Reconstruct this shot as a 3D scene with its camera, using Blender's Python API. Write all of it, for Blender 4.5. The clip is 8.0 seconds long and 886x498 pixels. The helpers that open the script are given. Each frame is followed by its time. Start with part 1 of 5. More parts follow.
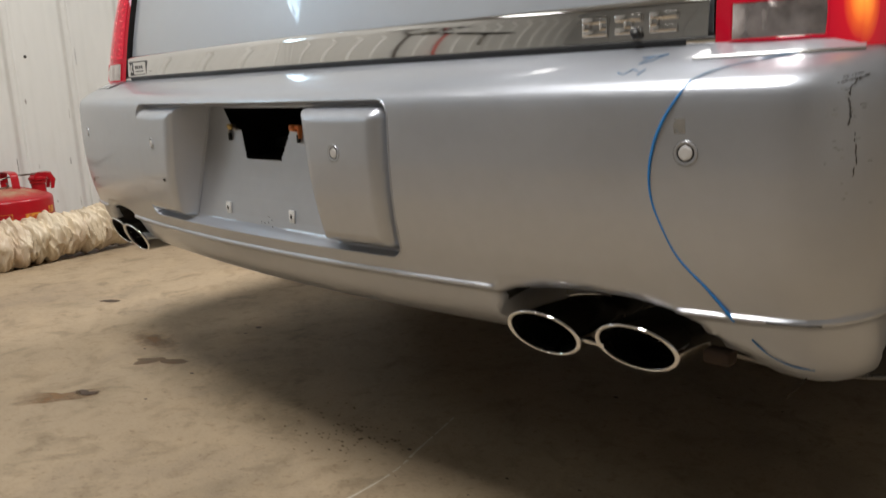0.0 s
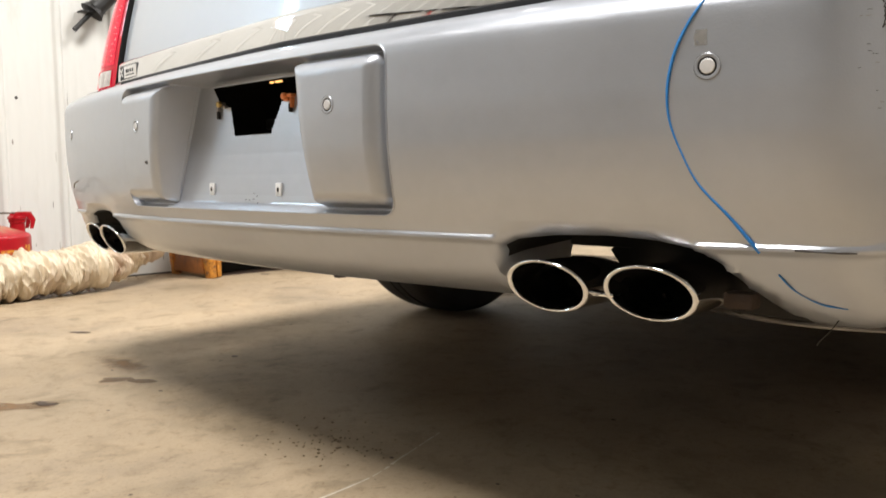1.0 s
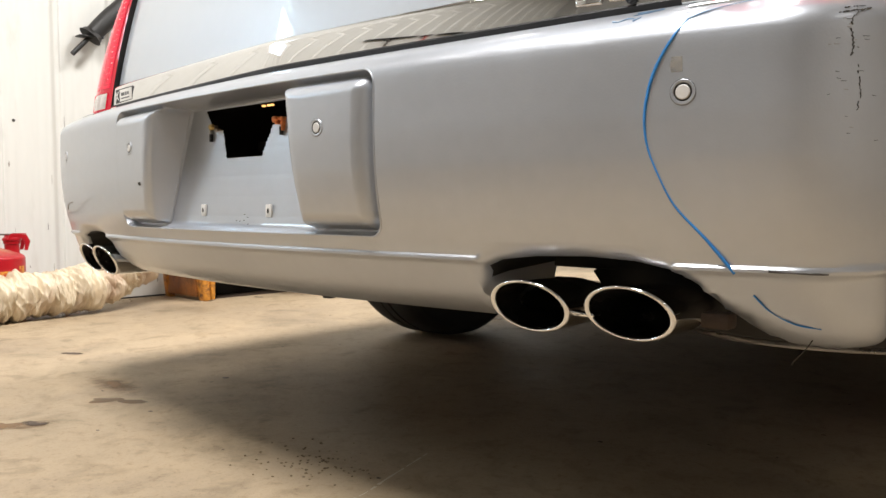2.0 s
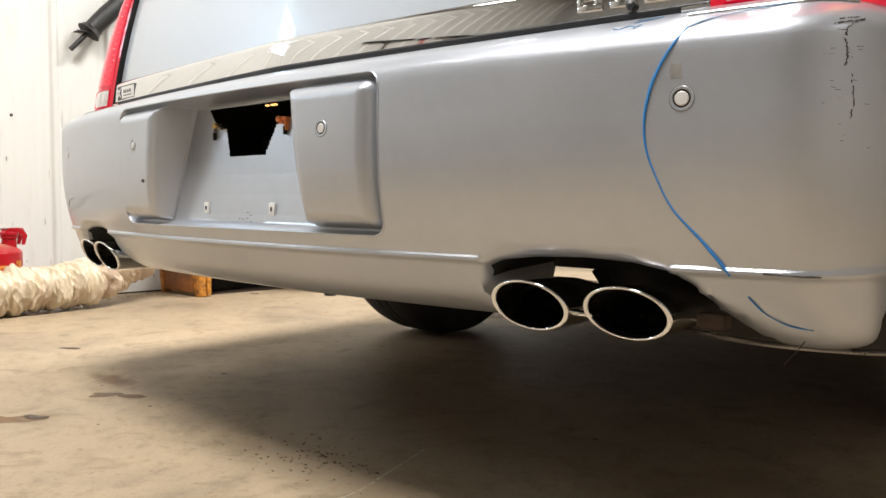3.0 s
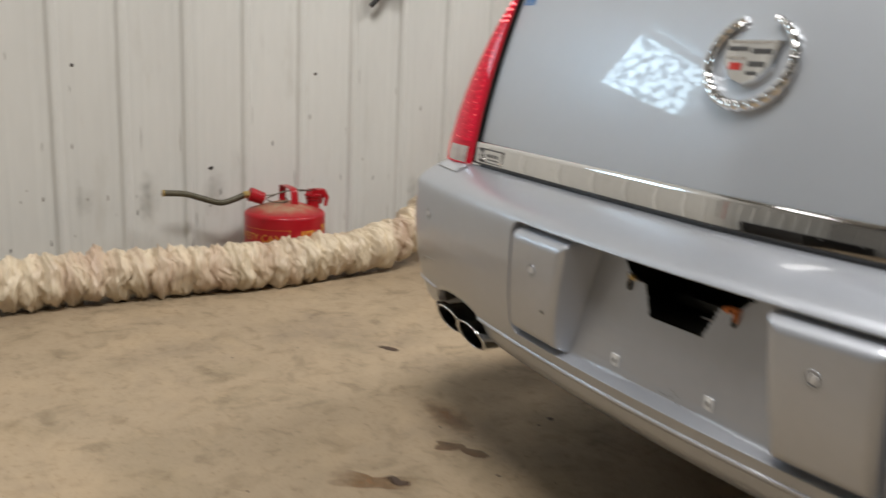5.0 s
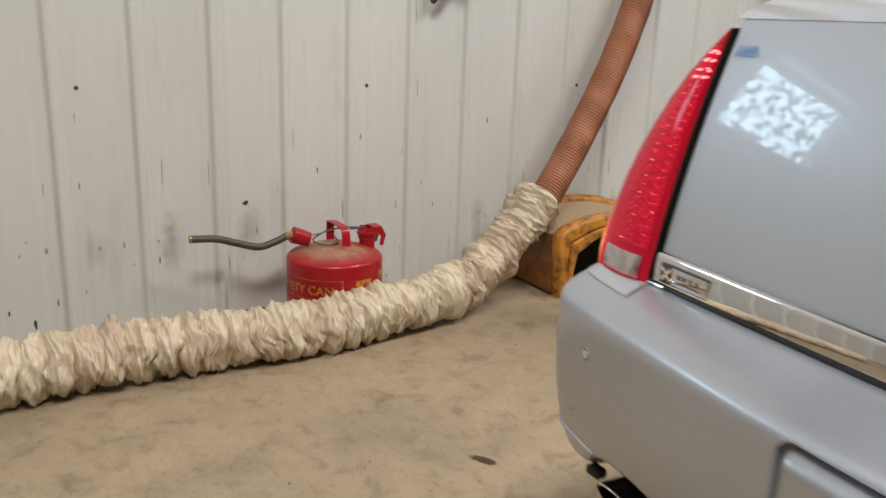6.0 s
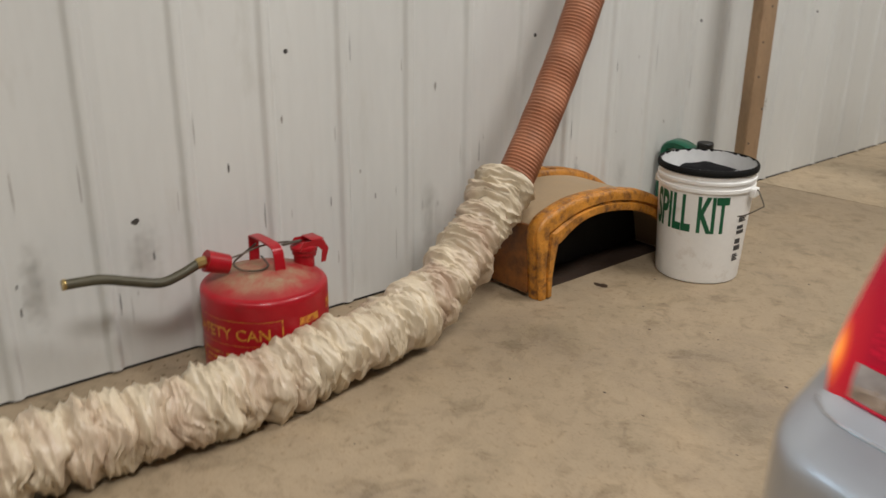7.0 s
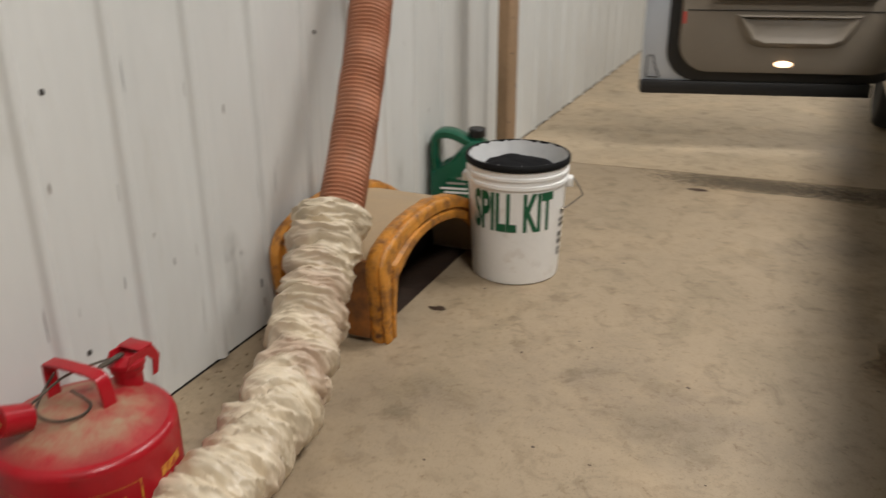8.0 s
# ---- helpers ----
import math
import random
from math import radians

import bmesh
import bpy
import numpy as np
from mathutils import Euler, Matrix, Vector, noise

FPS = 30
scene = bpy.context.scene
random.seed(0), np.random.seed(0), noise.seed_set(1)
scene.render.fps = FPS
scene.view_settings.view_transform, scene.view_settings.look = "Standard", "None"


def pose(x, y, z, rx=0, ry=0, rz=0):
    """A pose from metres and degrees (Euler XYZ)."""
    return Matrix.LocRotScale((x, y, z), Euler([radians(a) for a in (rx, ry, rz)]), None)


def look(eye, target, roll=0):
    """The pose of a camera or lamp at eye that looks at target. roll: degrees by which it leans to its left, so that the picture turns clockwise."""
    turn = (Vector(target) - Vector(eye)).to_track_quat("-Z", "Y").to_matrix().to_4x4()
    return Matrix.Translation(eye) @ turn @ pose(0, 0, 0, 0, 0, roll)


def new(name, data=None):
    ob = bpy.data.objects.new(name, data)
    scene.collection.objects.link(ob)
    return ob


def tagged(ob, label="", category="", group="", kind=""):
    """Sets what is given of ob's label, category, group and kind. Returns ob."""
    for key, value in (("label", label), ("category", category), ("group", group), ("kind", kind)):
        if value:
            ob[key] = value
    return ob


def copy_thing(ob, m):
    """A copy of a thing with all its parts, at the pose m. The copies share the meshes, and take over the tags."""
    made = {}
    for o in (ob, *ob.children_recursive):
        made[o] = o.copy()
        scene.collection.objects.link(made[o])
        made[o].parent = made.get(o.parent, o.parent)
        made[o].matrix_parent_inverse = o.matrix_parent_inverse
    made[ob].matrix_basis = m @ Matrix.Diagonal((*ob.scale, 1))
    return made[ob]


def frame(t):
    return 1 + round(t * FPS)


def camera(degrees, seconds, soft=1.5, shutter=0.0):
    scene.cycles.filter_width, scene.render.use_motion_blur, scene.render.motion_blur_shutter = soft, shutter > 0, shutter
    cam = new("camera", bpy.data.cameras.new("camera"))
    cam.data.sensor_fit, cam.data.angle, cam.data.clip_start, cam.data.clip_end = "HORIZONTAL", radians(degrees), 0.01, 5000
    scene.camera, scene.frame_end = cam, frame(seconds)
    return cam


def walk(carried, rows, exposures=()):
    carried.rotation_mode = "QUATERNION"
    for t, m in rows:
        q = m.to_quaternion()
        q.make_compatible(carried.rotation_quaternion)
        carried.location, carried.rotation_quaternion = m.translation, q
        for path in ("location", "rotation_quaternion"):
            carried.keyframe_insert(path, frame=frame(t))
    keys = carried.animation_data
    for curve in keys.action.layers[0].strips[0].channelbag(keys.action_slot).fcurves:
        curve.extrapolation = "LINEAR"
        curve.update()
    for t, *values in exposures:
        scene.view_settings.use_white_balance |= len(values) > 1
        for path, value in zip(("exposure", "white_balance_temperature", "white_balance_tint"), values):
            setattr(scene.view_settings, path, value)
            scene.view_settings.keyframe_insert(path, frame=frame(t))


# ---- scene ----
cam = camera(55.6, 8.0, shutter=0.45)
PATH = [
    (0, (1.132, -0.719, 0.606), (-0.285, 0.631, 0.194), -2.9),
    (0.5, (1.113, -0.704, 0.486), (-0.302, 0.672, 0.157), -1.0),
    (1, (1.086, -0.701, 0.426), (-0.325, 0.706, 0.251), -0.6),
    (1.5, (1.097, -0.701, 0.421), (-0.313, 0.713, 0.302), -0.4),
    (3, (1.114, -0.725, 0.425), (-0.282, 0.702, 0.305), 0.3),
    (3.5, (1.116, -0.753, 0.442), (-0.273, 0.681, 0.318), 0.6),
    (4, (1.063, -0.82, 0.538), (-0.33, 0.605, 0.361), 2.0),
    (4.1, (1.053, -0.83, 0.56), (-0.341, 0.589, 0.355), 2.7),
    (4.5, (0.959, -0.895, 0.693), (-0.528, 0.406, 0.382), 3.8),
    (4.7, (0.897, -0.891, 0.744), (-0.677, 0.29, 0.385), 3.4),
    (5, (0.79, -0.889, 0.84), (-0.867, 0.138, 0.393), 2.7),
    (5.2, (0.697, -0.867, 0.903), (-0.973, 0.12, 0.418), 2.6),
    (6.3, (-0.039, -0.72, 0.997), (-1.666, 0.28, 0.403), 1.76),
    (6.5, (-0.165, -0.672, 1.002), (-1.764, 0.346, 0.361), 1.57),
    (6.9, (-0.434, -0.625, 1.004), (-1.908, 0.547, 0.333), 1.16),
    (7, (-0.511, -0.623, 1.005), (-1.951, 0.586, 0.325), 0.6),
    (7.5, (-0.872, -0.622, 1.056), (-2.032, 0.842, 0.339), -0.2),
    (7.6, (-0.945, -0.623, 1.07), (-2.018, 0.894, 0.33), 0.1),
    (8, (-1.201, -0.603, 1.05), (-1.945, 1.092, 0.294), -0.2),
]
walk(cam, [(t, look(eye, target, roll)) for t, eye, target, roll in PATH],
     exposures=[(0, -0.62), (0.4, 0.08), (1.0, 0.2), (1.5, 0.2), (3.0, 0.25), (3.5, 0.17), (4.0, -0.06), (4.5, -0.46), (5.0, -0.75), (6.3, -0.75), (7.0, -0.88), (8.0, -0.82)])

# ---- light ----
def area_lamp(name, eye, target, sx, sy, watts, colour):
    la = bpy.data.lights.new(name, "AREA")
    la.shape, la.size, la.size_y, la.energy, la.color = "RECTANGLE", sx, sy, watts, colour
    ob = new(name, la)
    ob.matrix_world = look(eye, target)
    return ob


world = bpy.data.worlds.new("world")
scene.world = world
world.use_nodes = True
wn = world.node_tree.nodes
sky = wn.new("ShaderNodeTexSky")
sky.sky_type, sky.sun_disc, sky.sun_elevation, sky.sun_rotation = "NISHITA", False, radians(40), radians(200)
world.node_tree.links.new(sky.outputs[0], wn["Background"].inputs[0])
wn["Background"].inputs[1].default_value = 0.05

WALL_X, ROOM_Y0, ROOM_Y1, ROOM_X1, ROOM_Z = -2.455, -5.5, 11.0, 5.5, 3.9
STRIPS = [(-0.15, 2.3, 180, 0.8), (-0.3, 5.3, 105, 0.8), (-0.7, 8.3, 55, 0.8), (4.5, 0.4, 9, 0.16), (-0.9, -3.6, 7, 0.16), (-1.9, -2.0, 10, 0.16), (0.3, -0.95, 215, 0.8)]
for sx_, sy_, watts, wide in STRIPS:
    area_lamp("strip_light", (sx_, sy_, ROOM_Z - 0.16), (sx_, sy_ + 0.001, 0), wide, 1.5, watts, (1.0, 0.97, 0.94))


# ---- materials ----
def material(name, base, rough=0.5, metal=0.0, vary=0.12, scale=6.0, bump=0.0, bump_scale=60.0, coat=0.0, coat_rough=0.05,
             spec=0.5, stain=None, stain_scale=1.5, stain_amount=0.0, per_object=0.0, stretch=None):
    """Principled surface: broad and fine variation of the colour, gloss and relief, and an optional second colour in patches."""
    m = bpy.data.materials.new(name)
    m.use_nodes = True
    nt = m.node_tree
    n, l = nt.nodes, nt.links
    bs = n["Principled BSDF"]
    tc = n.new("ShaderNodeTexCoord")
    where = tc.outputs["Object"]
    if stretch:
        mp = n.new("ShaderNodeMapping")
        mp.inputs["Scale"].default_value = stretch
        l.new(where, mp.inputs["Vector"])
        where = mp.outputs["Vector"]
    big = n.new("ShaderNodeTexNoise")
    big.inputs["Scale"].default_value, big.inputs["Detail"].default_value = scale, 5.0
    l.new(where, big.inputs["Vector"])
    fine = n.new("ShaderNodeTexNoise")
    fine.inputs["Scale"].default_value, fine.inputs["Detail"].default_value = scale * 14, 4.0
    l.new(where, fine.inputs["Vector"])
    mixn = n.new("ShaderNodeMath")
    mixn.operation = "MULTIPLY_ADD"
    mixn.inputs[1].default_value = 0.35
    l.new(fine.outputs[0], mixn.inputs[0])
    l.new(big.outputs[0], mixn.inputs[2])
    ramp = n.new("ShaderNodeMapRange")
    ramp.inputs["From Min"].default_value, ramp.inputs["From Max"].default_value = 0.4, 0.95
    ramp.inputs["To Min"].default_value, ramp.inputs["To Max"].default_value = 1 - vary, 1 + vary
    l.new(mixn.outputs[0], ramp.inputs["Value"])
    col = n.new("ShaderNodeMix")
    col.data_type, col.blend_type = "RGBA", "MULTIPLY"
    col.inputs["Factor"].default_value = 1.0
    col.inputs["A"].default_value = (*base, 1)
    l.new(ramp.outputs[0], col.inputs["B"])
    out = col.outputs["Result"]
    if stain:
        st = n.new("ShaderNodeTexNoise")
        st.inputs["Scale"].default_value, st.inputs["Detail"].default_value, st.inputs["Roughness"].default_value = stain_scale, 8.0, 0.65
        l.new(where, st.inputs["Vector"])
        sr = n.new("ShaderNodeMapRange")
        sr.inputs["From Min"].default_value, sr.inputs["From Max"].default_value = 0.62 - 0.3 * stain_amount, 0.80 - 0.3 * stain_amount
        l.new(st.outputs[0], sr.inputs["Value"])
        mx = n.new("ShaderNodeMix")
        mx.data_type = "RGBA"
        mx.inputs["B"].default_value = (*stain, 1)
        l.new(sr.outputs[0], mx.inputs["Factor"])
        l.new(out, mx.inputs["A"])
        out = mx.outputs["Result"]
    if per_object:
        oi = n.new("ShaderNodeObjectInfo")
        pr = n.new("ShaderNodeMapRange")
        pr.inputs["To Min"].default_value, pr.inputs["To Max"].default_value = 1 - per_object, 1 + per_object
        l.new(oi.outputs["Random"], pr.inputs["Value"])
        px = n.new("ShaderNodeMix")
        px.data_type, px.blend_type = "RGBA", "MULTIPLY"
        px.inputs["Factor"].default_value = 1.0
        l.new(out, px.inputs["A"])
        l.new(pr.outputs[0], px.inputs["B"])
        out = px.outputs["Result"]
    l.new(out, bs.inputs["Base Color"])
    rr = n.new("ShaderNodeMapRange")
    rr.inputs["From Min"].default_value, rr.inputs["From Max"].default_value = 0.3, 0.8
    rr.inputs["To Min"].default_value, rr.inputs["To Max"].default_value = max(rough * 0.8, 0.01), min(rough * 1.25, 1)
    l.new(big.outputs[0], rr.inputs["Value"])
    l.new(rr.outputs[0], bs.inputs["Roughness"])
    bs.inputs["Metallic"].default_value = metal
    bs.inputs["Specular IOR Level"].default_value = spec
    bs.inputs["Coat Weight"].default_value, bs.inputs["Coat Roughness"].default_value = coat, coat_rough
    if bump:
        bt = n.new("ShaderNodeTexNoise")
        bt.inputs["Scale"].default_value, bt.inputs["Detail"].default_value = bump_scale, 6.0
        l.new(where, bt.inputs["Vector"])
        bp = n.new("ShaderNodeBump")
        bp.inputs["Strength"].default_value, bp.inputs["Distance"].default_value = bump, 0.004
        l.new(bt.outputs[0], bp.inputs["Height"])
        l.new(bp.outputs[0], bs.inputs["Normal"])
    return m


def glow(name, colour, strength, base=(0.5, 0.5, 0.5), rough=0.2):
    m = bpy.data.materials.new(name)
    m.use_nodes = True
    bs = m.node_tree.nodes["Principled BSDF"]
    bs.inputs["Base Color"].default_value = (*base, 1)
    bs.inputs["Roughness"].default_value = rough
    bs.inputs["Emission Color"].default_value = (*colour, 1)
    bs.inputs["Emission Strength"].default_value = strength
    return m


PAINT = material("silver_paint", (0.46, 0.495, 0.54), 0.42, 0.42, 0.03, 3.0, coat=1.0, coat_rough=0.008)
BUMPER = material("silver_bumper_paint", (0.475, 0.502, 0.550), 0.37, 0.70, 0.06, 4.0, 0.05, 420, coat=0.5, coat_rough=0.06)
CHROME = material("chrome", (0.82, 0.82, 0.82), 0.035, 1.0, 0.03, 8.0)
BLACK = material("black_plastic", (0.010, 0.0095, 0.009), 0.5, 0.0, 0.25, 10.0, 0.2, 200)
# VOID: near-black underbody colour, also putting shade into hollows and cut-outs
VOID = material("dark_underbody_and_shade", (0.012, 0.0105, 0.009), 0.8, 0.0, 0.3, 5.0, 0.3, 60)
RUBBER = material("tyre_rubber", (0.022, 0.021, 0.02), 0.75, 0.0, 0.3, 12.0, 0.3, 150)
ALLOY = material("alloy", (0.55, 0.55, 0.55), 0.3, 0.9, 0.1, 8.0)
PIPE = material("steel_pipe", (0.35, 0.33, 0.31), 0.3, 1.0, 0.3, 14.0)
SOOTY = material("sooty_steel", (0.05, 0.045, 0.04), 0.28, 0.8, 0.3, 20.0)
GLASSY = material("dark_window_glass", (0.02, 0.022, 0.024), 0.04, 0.0, 0.02, 3.0)
SENSOR = material("sensor_face", (0.58, 0.575, 0.57), 0.45, 0.1, 0.05, 30.0)
PLATEBULB = glow("lit_plate_bulb", (1.0, 0.50, 0.15), 1.5)
CLIP = material("white_nylon_clip", (0.75, 0.75, 0.74), 0.5, 0.0, 0.06, 40.0)
RUST = material("rusty_steel", (0.035, 0.02, 0.012), 0.7, 0.2, 0.4, 18.0, 0.3, 120)
COPPER = material("orange_bracket", (0.62, 0.20, 0.06), 0.45, 0.2, 0.35, 40.0)
BLUE = material("blue_pen", (0.02, 0.20, 0.55), 0.5, 0.0, 0.12, 80.0)
PALEBLUE = material("faint_blue_pen", (0.20, 0.33, 0.50), 0.5, 0.0, 0.25, 200.0)
SCUFF = material("dark_scuff", (0.05, 0.045, 0.04), 0.7, 0.0, 0.4, 120.0)
GRIME = material("brown_grime", (0.42, 0.395, 0.35), 0.5, 0.5, 0.3, 150.0)
GRIME.node_tree.nodes["Principled BSDF"].inputs["Alpha"].default_value = 0.5
GREYSCUFF = material("grey_scuff", (0.30, 0.28, 0.25), 0.7, 0.0, 0.3, 120.0)
CRUMB = material("dry_brown_crumbs", (0.20, 0.145, 0.085), 0.9, 0.0, 0.4, 60.0)


def lamp_lens(name, deep, glow_strength, facet):
    """Red lens lit from inside: a marker bulb behind its lower outer corner, and where facet is set a pressed prism pattern."""
    m = glow(name, (1, 0, 0), glow_strength, (0.30, 0.002, 0.010), 0.07)
    n, l = m.node_tree.nodes, m.node_tree.links
    bs = n["Principled BSDF"]
    bs.inputs["Specular IOR Level"].default_value = 0.3
    tc = n.new("ShaderNodeTexCoord")
    ab = n.new("ShaderNodeVectorMath")
    ab.operation = "ABSOLUTE"
    l.new(tc.outputs["Object"], ab.inputs[0])
    sub = n.new("ShaderNodeVectorMath")
    sub.operation = "SUBTRACT"
    sub.inputs[1].default_value = BULB
    l.new(ab.outputs[0], sub.inputs[0])
    mul = n.new("ShaderNodeVectorMath")
    mul.operation = "MULTIPLY"
    mul.inputs[1].default_value = (1.0, 0.75, 0.36)
    l.new(sub.outputs[0], mul.inputs[0])
    ln = n.new("ShaderNodeVectorMath")
    ln.operation = "LENGTH"
    l.new(mul.outputs[0], ln.inputs[0])
    ramp = n.new("ShaderNodeValToRGB")
    el = ramp.color_ramp.elements
    el[0].position, el[0].color = 0.0, (5.5, 3.4, 0.75, 1)
    el[1].position, el[1].color = 0.16, (*deep, 1)
    for p, c in ((0.005, (4.6, 2.1, 0.30, 1)), (0.0085, (2.8, 0.6, 0.07, 1)), (0.014, (1.0, 0.03, 0.045, 1)), (0.036, (0.55, 0.007, 0.042, 1))):
        el.new(p).color = c
    l.new(ln.outputs["Value"], ramp.inputs[0])
    out = ramp.outputs[0]
    if facet:
        vo = n.new("ShaderNodeTexVoronoi")
        vo.inputs["Scale"].default_value, vo.inputs["Randomness"].default_value = 210.0, 0.75
        l.new(tc.outputs["Object"], vo.inputs["Vector"])
        mr = n.new("ShaderNodeMapRange")
        mr.inputs["From Min"].default_value, mr.inputs["From Max"].default_value = 0.05, 0.6
        mr.inputs["To Min"].default_value, mr.inputs["To Max"].default_value = 1.9, 0.75
        l.new(vo.outputs["Distance"], mr.inputs["Value"])
        mx = n.new("ShaderNodeMix")
        mx.data_type, mx.blend_type = "RGBA", "MULTIPLY"
        mx.inputs["Factor"].default_value = 1.0
        l.new(out, mx.inputs["A"])
        l.new(mr.outputs[0], mx.inputs["B"])
        out = mx.outputs["Result"]
    l.new(out, bs.inputs["Emission Color"])
    return m


BULB = (0.8185, 0.1185, 0.648)
LENS = lamp_lens("red_lens", (0.22, 0.0006, 0.008), 0.62, False)
FACETS = lamp_lens("red_prism_lens", (0.66, 0.002, 0.035), 0.72, True)
LED = glow("lit_led", (1.0, 0.25, 0.27), 4.0, (0.4, 0.02, 0.02))
DIMLED = glow("dim_led", (1.0, 0.13, 0.18), 1.8, (0.4, 0.02, 0.02))
CLEAR = material("clear_reverse_lens", (0.62, 0.56, 0.56), 0.10, 0.85, 0.35, 55.0, 0.3, 45, coat=1.0)
TRIM = material("grey_door_trim", (0.19, 0.16, 0.122), 0.6, 0.0, 0.06, 6.0, 0.1, 300)
TRIMDARK = material("darker_door_trim", (0.10, 0.086, 0.066), 0.7, 0.0, 0.06, 6.0)
DOORLAMP = glow("door_courtesy_lamp", (1.0, 0.62, 0.36), 6.0)
REDDOT = material("red_reflector", (0.45, 0.03, 0.02), 0.3, 0.0, 0.1, 30.0)

WALLMAT = material("white_painted_steel", (0.615, 0.615, 0.585), 0.52, 0.0, 0.06, 3.0, 0.05, 20, stain=(0.54, 0.53, 0.49), stain_scale=9.0, stain_amount=0.12, per_object=0.03, stretch=(1, 1, 0.22))
def concrete(name, base, dirt, amount):
    """Trowelled concrete: clouds, blotches and fine pitting over a base colour."""
    m = material(name, base, 0.62, 0.0, 0.12, 1.3, 0.3, 70, stain=dirt, stain_scale=1.6, stain_amount=amount)
    n, l = m.node_tree.nodes, m.node_tree.links
    bs = n["Principled BSDF"]
    under = bs.inputs["Base Color"].links[0].from_socket
    layers = ((4.5, 0.50, 0.70, (0.76, 0.77, 0.74)), (15.0, 0.52, 0.68, (0.72, 0.70, 0.66)), (3.1, 0.50, 0.72, (1.18, 1.15, 1.10)), (9.0, 0.57, 0.67, (0.66, 0.65, 0.62)),
              (26.0, 0.60, 0.70, (0.78, 0.75, 0.70)), (55.0, 0.57, 0.70, (0.66, 0.60, 0.52)), (190.0, 0.54, 0.70, (0.70, 0.66, 0.60)))
    for scale, lo, hi, tint in layers:
        tc = n.new("ShaderNodeTexCoord")
        nz = n.new("ShaderNodeTexNoise")
        nz.inputs["Scale"].default_value, nz.inputs["Detail"].default_value, nz.inputs["Roughness"].default_value = scale, 9.0, 0.62
        nz.inputs["Distortion"].default_value = 0.6
        l.new(tc.outputs["Object"], nz.inputs["Vector"])
        mr = n.new("ShaderNodeMapRange")
        mr.inputs["From Min"].default_value, mr.inputs["From Max"].default_value, mr.inputs["To Max"].default_value = lo, hi, 0.75
        l.new(nz.outputs[0], mr.inputs["Value"])
        mx = n.new("ShaderNodeMix")
        mx.data_type, mx.blend_type = "RGBA", "MULTIPLY"
        mx.inputs["B"].default_value = (*tint, 1)
        l.new(mr.outputs[0], mx.inputs["Factor"])
        l.new(under, mx.inputs["A"])
        under = mx.outputs["Result"]
    l.new(under, bs.inputs["Base Color"])
    return m


CONCRETE = concrete("concrete", (0.34, 0.262, 0.172), (0.24, 0.187, 0.13), 0.35)
PALECONCRETE = concrete("pale_concrete", (0.44, 0.345, 0.23), (0.36, 0.28, 0.19), 0.2)


def soft_stain(name, base, most, edge=0.45, first=0, second=1):
    """A dirt patch that thins out to its rim in a ragged way."""
    m = material(name, base, 0.6, 0.0, 0.3, 25.0)
    n, l = m.node_tree.nodes, m.node_tree.links
    tc = n.new("ShaderNodeTexCoord")
    sx = n.new("ShaderNodeSeparateXYZ")
    l.new(tc.outputs["Generated"], sx.inputs[0])
    cx = n.new("ShaderNodeCombineXYZ")
    l.new(sx.outputs[first], cx.inputs[0])
    l.new(sx.outputs[second], cx.inputs[1])
    ds = n.new("ShaderNodeVectorMath")
    ds.operation = "DISTANCE"
    ds.inputs[1].default_value = (0.5, 0.5, 0.0)
    l.new(cx.outputs[0], ds.inputs[0])
    nz = n.new("ShaderNodeTexNoise")
    nz.inputs["Scale"].default_value, nz.inputs["Detail"].default_value = 40.0, 8.0
    l.new(tc.outputs["Object"], nz.inputs["Vector"])
    ad = n.new("ShaderNodeMath")
    ad.operation = "MULTIPLY_ADD"
    ad.inputs[1].default_value = 0.5
    l.new(nz.outputs[0], ad.inputs[0])
    l.new(ds.outputs["Value"], ad.inputs[2])
    mr = n.new("ShaderNodeMapRange")
    mr.inputs["From Min"].default_value, mr.inputs["From Max"].default_value = edge, 0.72
    mr.inputs["To Min"].default_value, mr.inputs["To Max"].default_value = most, 0.0
    l.new(ad.outputs[0], mr.inputs["Value"])
    l.new(mr.outputs[0], n["Principled BSDF"].inputs["Alpha"])
    return m


STAIN = soft_stain("oily_stain", (0.058, 0.033, 0.020), 0.95, 0.55)
RUSTSTAIN = soft_stain("brown_stain", (0.20, 0.112, 0.05), 0.65, 0.35)
WALLGRIME = soft_stain("wall_grime", (0.36, 0.33, 0.28), 0.18, 0.2, 1, 2)
JOINTGRIME = soft_stain("joint_grime", (0.15, 0.115, 0.075), 0.55, 0.30)
STARSTAIN = soft_stain("grey_brown_stain", (0.15, 0.092, 0.05), 0.75, 0.66)
GAP = material("saw_cut_dirt", (0.07, 0.055, 0.04), 0.8, 0.0, 0.3, 30.0)
PALE = material("chalk_scratch", (0.50, 0.44, 0.35), 0.8, 0.0, 0.2, 40.0)
CEILING = material("grey_ceiling_sheet", (0.42, 0.42, 0.41), 0.6, 0.0, 0.05, 2.0)
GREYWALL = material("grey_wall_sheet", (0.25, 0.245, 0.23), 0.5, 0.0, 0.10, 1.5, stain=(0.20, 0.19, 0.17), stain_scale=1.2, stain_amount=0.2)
PLAINWALL = material("white_wall_sheet", (0.50, 0.49, 0.47), 0.5, 0.0, 0.07, 1.5)
WOOD = material("bare_timber", (0.36, 0.235, 0.135), 0.7, 0.0, 0.3, 9.0, 0.3, 120, stain=(0.15, 0.09, 0.05), stain_scale=9.0, stain_amount=0.35, stretch=(1, 1, 0.35))
